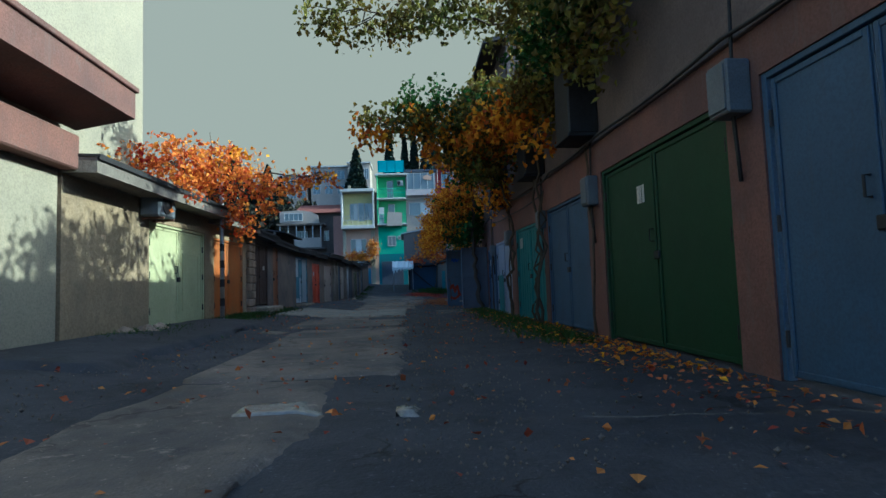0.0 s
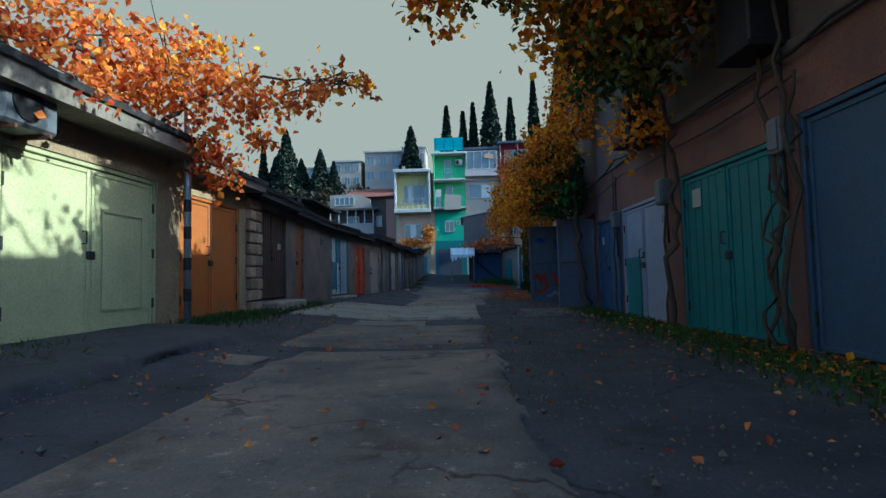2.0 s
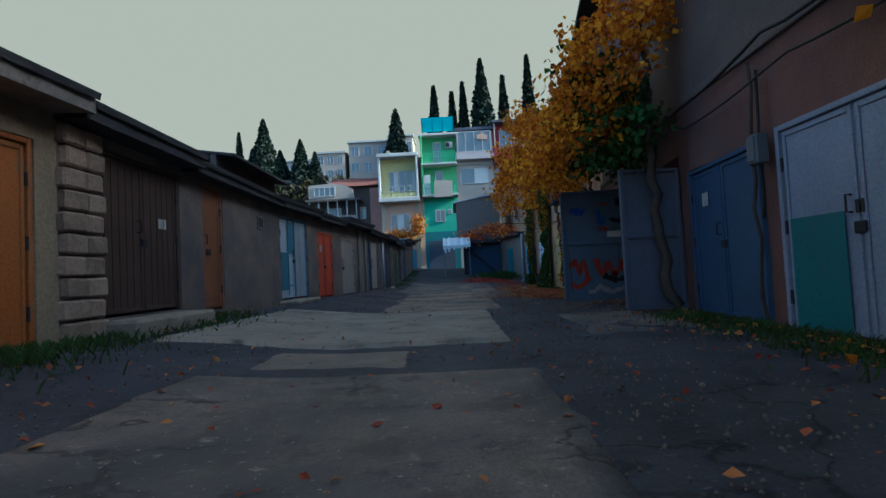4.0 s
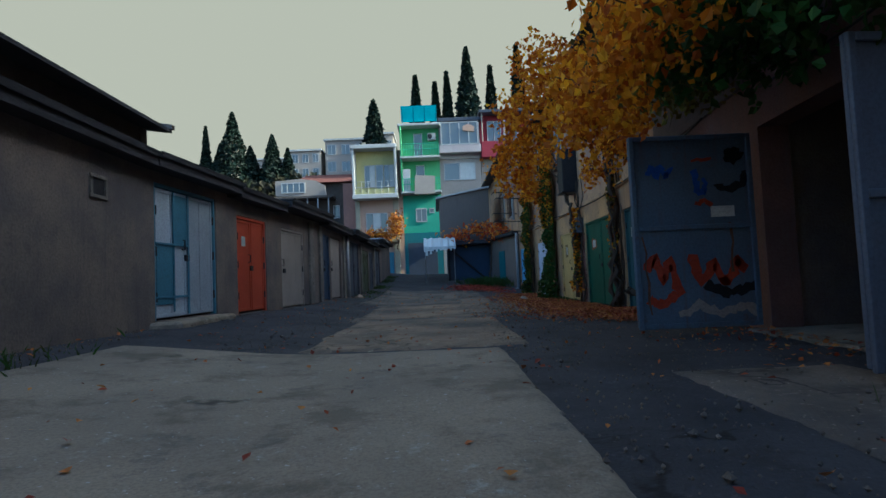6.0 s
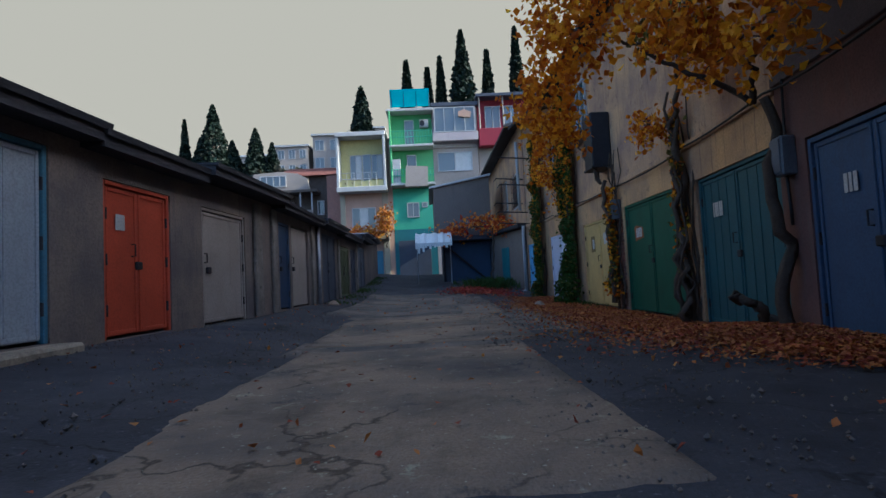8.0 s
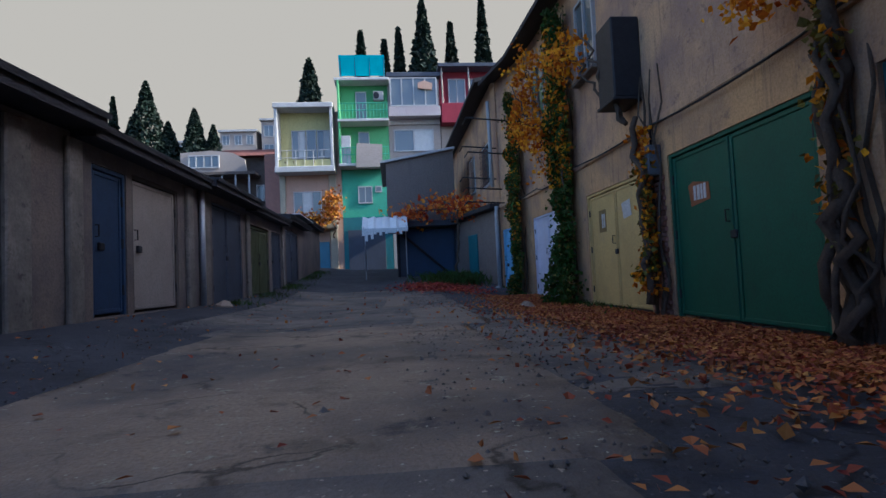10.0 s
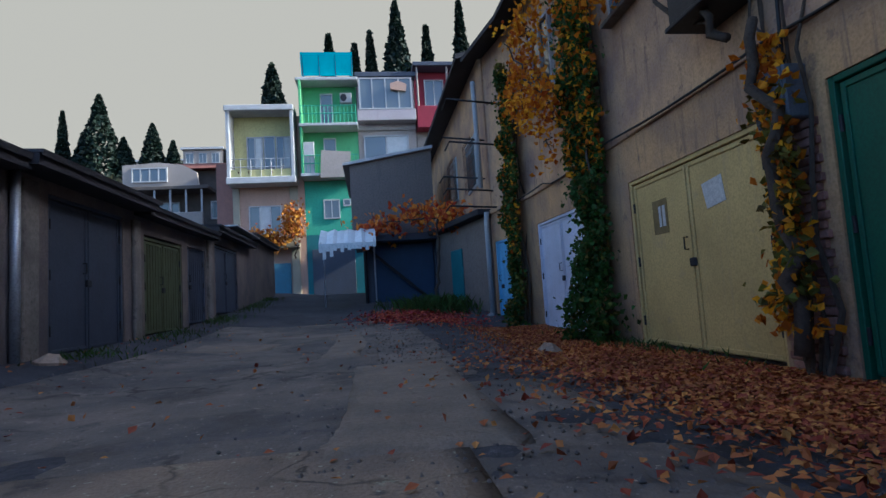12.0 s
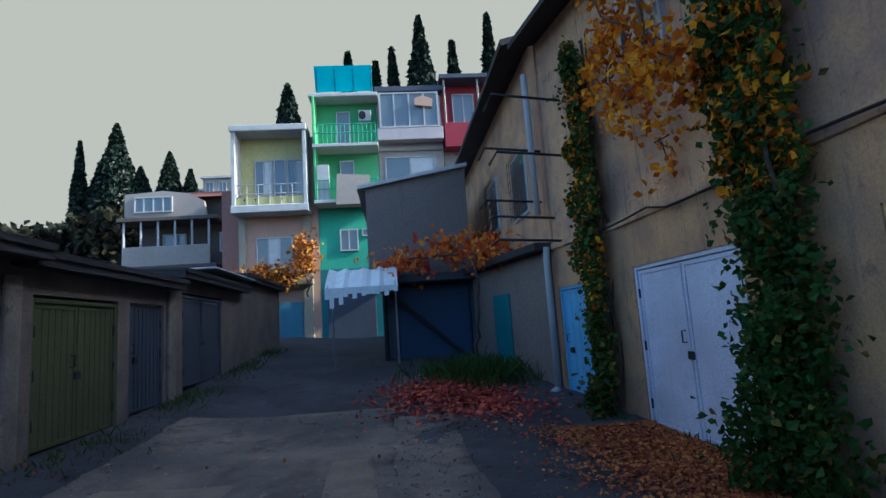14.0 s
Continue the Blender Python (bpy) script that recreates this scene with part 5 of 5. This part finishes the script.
vine("grape_vine", (2.8, 33.4, 0.0), [
    ([((3.0, 34.0, 4.2), (0.25, 0.5, 0.8)), ((2.75, 32.3, 3.6), (0.3, 0.5, 0.35)), ((3.0, 33.5, 5.2), (0.25, 0.6, 0.5)), ((3.15, 33.3, 3.1), (0.12, 0.16, 0.6)), ((2.9, 30.6, 4.4), (0.3, 0.7, 0.3))], 1700, 0.10, GOLD)],
    [((3.1, 32.3, 3.0), (2.6, 33.6, 5.0), 0.03, 0.01), ((3.1, 28.2, 0), (3.1, 28.3, 2.6), 0.06, 0.04), ((3.1, 28.6, 2.6), (2.9, 29.6, 4.4), 0.04, 0.015), ((3.1, 28.6, 2.6), (3.0, 30.9, 4.8), 0.03, 0.01)],
    "golden vine trailing over the upper wall", seed=34)
vine("creeper", (1.6, 39.6, 0.0), [
    ([((0.4, 40.6, 2.8), (0.7, 0.4, 0.25)), ((1.5, 40.2, 3.0), (0.6, 0.5, 0.3)), ((2.2, 39.2, 2.9), (0.4, 0.6, 0.3))], 700, 0.16, FLAME)],
    [((1.9, 39.6, 0.0), (2.0, 39.4, 2.8), 0.05, 0.03), ((2.0, 39.4, 2.8), (0.2, 40.6, 2.9), 0.03, 0.01)], "orange creeper on the garage roof", seed=35)
vine("creeper", (-4.2, 49.6, 2.8), [
    ([((-4.7, 49.9, 3.75), (1.2, 0.3, 0.3)), ((-3.3, 49.9, 4.5), (0.32, 0.3, 0.75))], 1300, 0.17, AMBER)],
    [((-3.3, 50.2, 2.8), (-3.2, 50.1, 4.6), 0.04, 0.02)], "golden creeper along the balcony of the salmon house", seed=36)


# ---- fallen leaves and grass ----
def litter(name, n, area, mat, label, seed, size=0.09):
    rg = random.Random(seed)
    c = Mesh()
    k = 0
    while k < n:
        x, y = area(rg)
        if x < lerp_table(LEFT, y) + 0.05 or x > lerp_table(RIGHT, y) - 0.05:
            continue
        k += 1
        c.leaf((x, y, ground_z(x, y) + rg.uniform(0.025, 0.06)), size * rg.uniform(0.6, 1.3), rg, flat=rg.random() < 0.8)
    return tagged(part(name, c, mat), label, "leaves", kind="stuff")


def drift(rg):
    y = rg.uniform(20, 34.6)
    return lerp_table(RIGHT, y) - abs(rg.gauss(0, 0.62)) * (0.6 + 0.9 * smooth_step(19.5, 22, y)) * (1 - 0.3 * smooth_step(29, 32, y)), y


litter("fallen_leaves", 74000, drift, LITTER, "thick drift of fallen orange-brown leaves along the wall", 41, 0.042)
litter("fallen_leaves", 1500, lambda rg: (rg.uniform(-4.2, 3.3), rg.uniform(-1, 36)), LITTER, "scattered fallen leaves on the alley", 42, 0.042)
litter("fallen_leaves", 1000, lambda rg: (lerp_table(RIGHT, 10) - abs(rg.gauss(0.1, 0.5)), rg.uniform(2, 19)), LITTER, "fallen leaves along the foot of the wall", 43, 0.046)
litter("fallen_leaves", 2600, lambda rg: (rg.gauss(1.1, 0.6), rg.gauss(36.4, 0.8)), LITTERRED, "patch of fallen red leaves before the far garage", 44, 0.075)


litter("fallen_leaves", 260, lambda rg: (rg.uniform(-3.6, 2.3), rg.uniform(1.5, 14)), LITTER, "single fallen leaves lying on the road", 45, 0.055)
litter("fallen_leaves", 420, lambda rg: (lerp_table(RIGHT, 10) - abs(rg.gauss(0.05, 0.35)), rg.choice((rg.gauss(5.5, 0.8), rg.gauss(8.5, 1.0), rg.gauss(12.5, 1.5)))), GOLD, "yellowed leaves gathered at the foot of the wall", 46, 0.06)


def grass(name, n, area, label, seed, h=0.16):
    rg = random.Random(seed)
    c = Mesh()
    for k in range(n):
        x, y = area(rg)
        z = ground_z(x, y)
        a = rg.uniform(0, math.tau)
        hh = h * rg.uniform(0.4, 1.3)
        d = Vector((math.cos(a), math.sin(a), 0)) * 0.008
        lean = Vector((rg.gauss(0, 0.4), rg.gauss(0, 0.4), 0)) * hh
        p = Vector((x, y, z - 0.01))
        c.add([p - d, p + d, p + lean * 0.4 + Vector((0, 0, hh * 0.6)) + d * 0.6, p + lean + Vector((0, 0, hh))], [(0, 1, 2, 3)])
    return tagged(part(name, c, GRASS), label, "grass", kind="stuff")


grass("grass", 4500, lambda rg: (lerp_table(LEFT, 14) + abs(rg.gauss(0.05, 0.35)), rg.choice((rg.gauss(15.5, 1.0), rg.gauss(12.8, 0.7), rg.gauss(8.2, 0.6)))), "tufts of grass at the foot of the garages", 51, 0.1)
grass("grass", 5000, lambda rg: (2.25 - abs(rg.gauss(0.05, 0.3)), rg.uniform(6.5, 16)), "grassy verge along the wall", 52, 0.1)
grass("grass", 700, lambda rg: (lerp_table(RIGHT, 31) - abs(rg.gauss(0.1, 0.2)), rg.gauss(31.5, 1.2)), "weeds below the ivy", 53, 0.13)
grass("grass", 1500, lambda rg: (-3.4 + abs(rg.gauss(0.0, 0.25)), rg.choice((rg.gauss(31.5, 0.4), rg.gauss(34, 0.6), rg.gauss(37, 0.5), rg.gauss(40.5, 0.8), rg.gauss(43, 0.4)))), "weeds along the far garages", 54, 0.1)
grass("grass", 1500, lambda rg: (rg.gauss(1.6, 0.5), rg.gauss(38.2, 0.5)), "weeds before the far garage", 55, 0.3)


def gravel(n, label, seed):
    rg = random.Random(seed)
    c = Mesh()
    k = 0
    while k < n:
        y = rg.uniform(2, 37)
        x = rg.choice((rg.gauss(-2.6, 0.35), rg.gauss(0.2, 0.35), rg.uniform(-0.2, 2.2), lerp_table(LEFT, y) + abs(rg.gauss(0, 0.3))))
        if x < lerp_table(LEFT, y) + 0.05 or x > lerp_table(RIGHT, y) - 0.05:
            continue
        k += 1
        s = rg.uniform(0.004, 0.012) * (1 + (rg.random() < 0.05) * 1.0)
        z = ground_z(x, y) + 0.02
        a = rg.uniform(0, 6.3)
        ca, sa = math.cos(a) * s, math.sin(a) * s
        c.add([(x + ca, y + sa, z), (x - sa, y + ca, z), (x - ca, y - sa, z), (x + sa * 0.8, y - ca * 0.8, z), (x + ca * 0.2, y, z + s * 0.9), (x, y, z - s)],
              [(0, 1, 4), (1, 2, 4), (2, 3, 4), (3, 0, 4), (1, 0, 5), (2, 1, 5), (3, 2, 5), (0, 3, 5)])
    return tagged(part("gravel", c, ROADDARK), label, "gravel", kind="stuff")


gravel(12000, "loose pale gravel and crumbs of concrete on the alley", 61)

# ---- small things ----
def tube_thing(name, pts, r, mat, label, category, n=8):
    t = Mesh().tube(pts, r, n)
    return tagged(part(name, t, mat, smooth=True), label, category)


pl = thing("pole", pose(-3.98, 11.62, 0.15), "striped metal pole at the garage front", "pole")
part("shaft", Mesh().tube([(0, 0, -0.2), (0, 0, 3.6)], 0.045, 10), STEEL, pl, smooth=True)
for z in (0.35, 0.75, 1.15, 1.5):
    part("band", Mesh().tube([(0, 0, z), (0, 0, z + 0.16)], 0.048, 10), DARKMETAL, pl)
tube_thing("drainpipe", [(-3.52, 30.6, 0.0), (-3.52, 30.6, 2.25)], 0.05, STEEL, "grey metal pipe at a garage corner", "pipe")


def meter_box(y, z, w, h, d, mat, label):
    m, _ = wall_frame(y, y + w, "R", z)
    t = thing("meter_box", m, label, "meter box", "meter boxes on the piers")
    part("case", Mesh().box(0, w, 0, d, 0, h, 0.015), mat, t)
    part("lid", Mesh().box(0.02, w - 0.02, d, d + 0.015, 0.03, h - 0.03, 0.005), mat, t)
    part("conduit", Mesh().tube([(w * 0.5, d * 0.4, 0), (w * 0.5, d * 0.3, -0.35), (w * 0.5 + 0.05, 0.02, -0.5)], 0.018, 6), CABLE, t)
    part("conduit", Mesh().tube([(w * 0.4, d * 0.4, h), (w * 0.4, d * 0.3, h + 0.6)], 0.015, 6), CABLE, t)


meter_box(7.0, 1.78, 0.25, 0.4, 0.16, PLASTIC, "grey meter box on a pier beside the green door")
meter_box(3.8, 2.0, 0.26, 0.42, 0.2, PLASTIC, "grey meter box high on a pier")
meter_box(9.58, 1.75, 0.18, 0.32, 0.14, PLASTIC, "small grey meter box on a pier")
meter_box(11.95, 1.62, 0.2, 0.34, 0.16, PLASTIC, "grey meter box on a pier")
meter_box(28.12, 1.75, 0.34, 0.42, 0.2, PLASTIC, "grey meter box above a brick pier")
meter_box(22.2, 1.55, 0.22, 0.4, 0.15, PLASTIC, "grey meter box behind a vine trunk")
meter_box(14.15, 1.52, 0.16, 0.28, 0.12, PLASTIC, "small grey meter box on a pier")


def hung_box(y, z, w, h, d, label):
    m, _ = wall_frame(y, y + w, "R", z)
    t = thing("hanging_box", m, label, "box")
    part("case", Mesh().box(0, w, -0.03, d, 0, h, 0.02), DARKMETAL, t)
    part("lip", Mesh().box(-0.03, w + 0.03, -0.03, d + 0.03, -0.05, 0.0, 0.01), DARKMETAL, t)


hung_box(6.95, 2.75, 0.6, 1.3, 0.38, "dark sheet-metal box hung on the upper wall")
hung_box(9.6, 2.75, 0.5, 0.95, 0.35, "dark sheet-metal box hung on the upper wall")
hung_box(12.4, 2.62, 0.55, 1.2, 0.4, "dark sheet-metal box hung on the upper wall")
hung_box(28.6, 3.0, 0.6, 1.2, 0.4, "grey sheet-metal box hung on the upper wall")
ac = thing("air_conditioner", pose(-4.34, 8.85, 2.05), "pale outdoor air conditioner unit under the roof edge", "air conditioner")
part("case", Mesh().box(0, 0.32, 0, 0.6, 0, 0.42, 0.03), PLASTIC, ac)
part("fan_grille", Mesh().tube([(0.321, 0.25, 0.21), (0.335, 0.25, 0.21)], 0.16, 18), DARKMETAL, ac)
for yy in (0.1, 0.47):
    part("bracket", Mesh().box(-0.02, 0.34, yy, yy + 0.03, -0.04, 0, 0.005), RUSTY, ac)


def sag(a, b, drop, n=14):
    a, b = Vector(a), Vector(b)
    return [a.lerp(b, k / n) - Vector((0, 0, drop * 4 * (k / n) * (1 - k / n))) for k in range(n + 1)]


def wall_cable(ys, z, r, label, out=0.09):
    pts = []
    for a, b in zip(ys, ys[1:]):
        p, q = (lerp_table(RIGHT, a) - out, a, z + rng.uniform(-0.06, 0.06)), (lerp_table(RIGHT, b) - out, b, z + rng.uniform(-0.06, 0.06))
        pts += sag(p, q, 0.05, 6)[:-1]
    tube_thing("cable", pts, r, CABLE, label, "cable", 5)


wall_cable([1.5, 4, 6.8, 9.4, 12, 14, 16.2], 2.62, 0.018, "thick black cable slung along the wall")
wall_cable([20, 22.6, 25.4, 28.4, 31.5, 34, 36.8], 2.5, 0.015, "black cable slung along the wall")
wall_cable([9.4, 12, 14, 16.2, 19], 2.35, 0.012, "thin black cable slung along the wall")
for y, zt in ((7.15, 2.6), (12.05, 2.6), (14.25, 2.5)):
    pts = [(lerp_table(RIGHT, y) - 0.07 + rng.uniform(-0.02, 0.02), y + rng.uniform(-0.07, 0.07), zt - k * zt / 9) for k in range(10)]
    tube_thing("vine_stem", pts, 0.016, BARK, "bare twisted vine stem on a pier", "vine", 6)

# brackets and downpipe on the far end of the building
for k, (y, z) in enumerate(((36.6, 2.55), (36.9, 3.0), (37.4, 3.4), (36.2, 3.9), (37.2, 4.3), (36.3, 4.9))):
    tube_thing("bracket", [(3.1, y, z), (1.9, y - 0.2, z + 0.05), (1.9, y + 0.5, z + 0.05)], 0.022, DARKMETAL, "iron washing-line bracket sticking out of the wall", "bracket", 6)
dp = thing("downpipe", pose(2.8, 36.9, 0.1), "white downpipe on the corner of the building", "pipe")
part("pipe", Mesh().tube([(0, 0, 0.0), (0, 0, 2.2), (0.02, 0, 2.4)], 0.06, 8).tube([(-0.05, 0.1, 3.0), (-0.08, 0.1, 5.6)], 0.06, 8), WHITE, dp, smooth=True)
part("foot", Mesh().tube([(0, 0, 0.02), (-0.12, -0.05, -0.04)], 0.062, 8), WHITE, dp)

# white awning on poles before the green house
aw = thing("awning", pose(-1.3, 40.1, 0.0), "weathered white canvas awning on poles with a torn valance", "awning")
AWCLOTH = material("weathered_white_canvas", (0.74, 0.76, 0.74), (0.55, 0.58, 0.57), scale=4, rough=0.8, bump=0.1, stain=(0.3, 0.32, 0.3), stain_amount=0.3)
AW, AZ = 1.55, 2.2
cv = Mesh()
for i in range(17):
    for y, z in ((-0.6, AZ), (-0.1, AZ + 0.3), (0.4, AZ + 0.52)):
        cv.v.append((AW * i / 16, y, z - 0.05 * abs(math.sin(i * math.pi / 4)) + 0.015 * math.sin(i * 2.3)))
cv.f += [(3 * i + k, 3 * i + 3 + k, 3 * i + 4 + k, 3 * i + 1 + k) for i in range(16) for k in (0, 1)]
cv.v += [(x, y, z + 0.02) for x, y, z in cv.v]
cv.f += [tuple(q + 51 for q in f[::-1]) for f in cv.f]
part("canvas", cv, AWCLOTH, aw)
ra = random.Random(8)
for k in range(16):
    part("valance_strip", Mesh().box(k * AW / 16, (k + 1) * AW / 16 - 0.004, -0.62, -0.605, AZ - ra.uniform(0.12, 0.32) * (1.3 if k < 5 else 0.7), AZ + 0.02), AWCLOTH, aw)
for xx in (0.05, AW - 0.05):
    part("post", Mesh().tube([(xx, 0.4, ground_z(-1, 40.5) - 0.05), (xx, 0.4, AZ + 0.5)], 0.025, 6), STEEL, aw)
    part("arm", Mesh().tube([(xx, 0.4, AZ + 0.5), (xx, -0.58, AZ + 0.02)], 0.016, 6), STEEL, aw)

# steps and stones
tagged(part("doorstep", Mesh().box(-4.35, -3.75, 14.4, 16.1, 0.05, 0.36, 0.03), CONCRETE), "broken concrete doorstep before the brown door", "step")
tagged(part("doorstep", Mesh().box(-4.3, -3.85, 20.1, 21.9, 0.0, 0.27, 0.03), CONCRETE), "concrete doorstep before the blue and white door", "step")
tagged(part("white_roof_sheet", Mesh().box(-4.6, -3.1, 38.2, 41.0, 2.62, 2.66, 0.01), WHITE), "pale roof sheet lying on the far garage", "roof sheet")
for k, (x, y) in enumerate(((-4.0, 8.3), (-3.9, 8.6), (-4.05, 7.9), (-3.85, 8.1), (2.0, 30.6), (-3.2, 30.6))):
    st = Mesh()
    r = random.Random(60 + k)
    st.tube([(0, 0, -0.05), (0.01, 0, 0.05), (0.02, 0.01, 0.13)], [0.14, 0.16, 0.06], 7)
    st.v = [(a * r.uniform(0.8, 1.2), b * r.uniform(0.8, 1.2), c * r.uniform(0.8, 1.2)) for a, b, c in st.v]
    ob = part("stone", st, STONE)
    ob.matrix_basis = pose(x, y, ground_z(x, y), 0, 0, r.uniform(0, 180))
    tagged(ob, "rough grey rubble stone on the ground", "stone", "rubble stones")

# ---- unseen walls added behind the walker to cut the sun, and the bright haze of the far sky ----
tagged(part("wall_back", Mesh().box(-14, -4, -16.3, -16, -0.5, 5).box(4, 14, -10.3, -10, -0.5, 4.2), STUCCO_GREY), "plain rendered walls added out of view behind the start", "wall", kind="structure")
dome = Mesh()
R, NA, NE = 1500, 40, 16
for j in range(NE + 1):
    for i in range(NA + 1):
        a, e = radians(-85 + 170 * i / NA), radians(-8 + 78 * j / NE)
        dome.v.append((R * math.sin(a) * math.cos(e), R * math.cos(a) * math.cos(e), R * math.sin(e)))
for j in range(NE):
    for i in range(NA):
        k = j * (NA + 1) + i
        dome.f.append((k, k + 1, k + NA + 2, k + NA + 1))
hz = bpy.data.materials.new("sky_haze")
hz.use_nodes = True
hz.node_tree.nodes.clear()
em, ho = hz.node_tree.nodes.new("ShaderNodeEmission"), hz.node_tree.nodes.new("ShaderNodeOutputMaterial")
em.inputs["Color"].default_value, em.inputs["Strength"].default_value = (0.44, 0.365, 0.245, 1), 0.57
hz.node_tree.links.new(em.outputs[0], ho.inputs[0])
tagged(part("backdrop", dome, hz), "pale hazy autumn sky", "sky", kind="structure")

# ---- block pier ----
BL = Mesh().box(-0.14, 0.14, -0.06, 0.06, -0.09, 0.09, 0.02)
me = bpy.data.meshes.new("block")
me.from_pydata(BL.v, [], BL.f)
me.materials.append(STONE)
fm, fl = wall_frame(13.9, 14.45, "L")
pier = thing("pier", fm, "pier of rough stone blocks between two garages", "pier")
for k in range(10):
    for j in range(2):
        piece("block", me, pier, pose(0.13 + j * 0.27 + (k % 2) * 0.03, 0.03, 0.1 + k * 0.2, rng.uniform(-3, 3), rng.uniform(-2, 2), rng.uniform(-5, 5)))
BB = Mesh().box(-0.115, 0.115, -0.04, 0.04, -0.03, 0.03, 0.006)
mb = bpy.data.meshes.new("brick")
mb.from_pydata(BB.v, [], BB.f)
mb.materials.append(BRICK)
fm, fl = wall_frame(28.03, 28.6, "R", -0.16)
pier = thing("pier", fm, "worn brick pier between the green and khaki doors", "pier")
for k in range(27):
    for j in range(2):
        piece("brick", mb, pier, pose(0.16 + j * 0.25 + (k % 2) * 0.03, 0.0, 0.05 + k * 0.07, 0, 0, rng.uniform(-2, 2)))
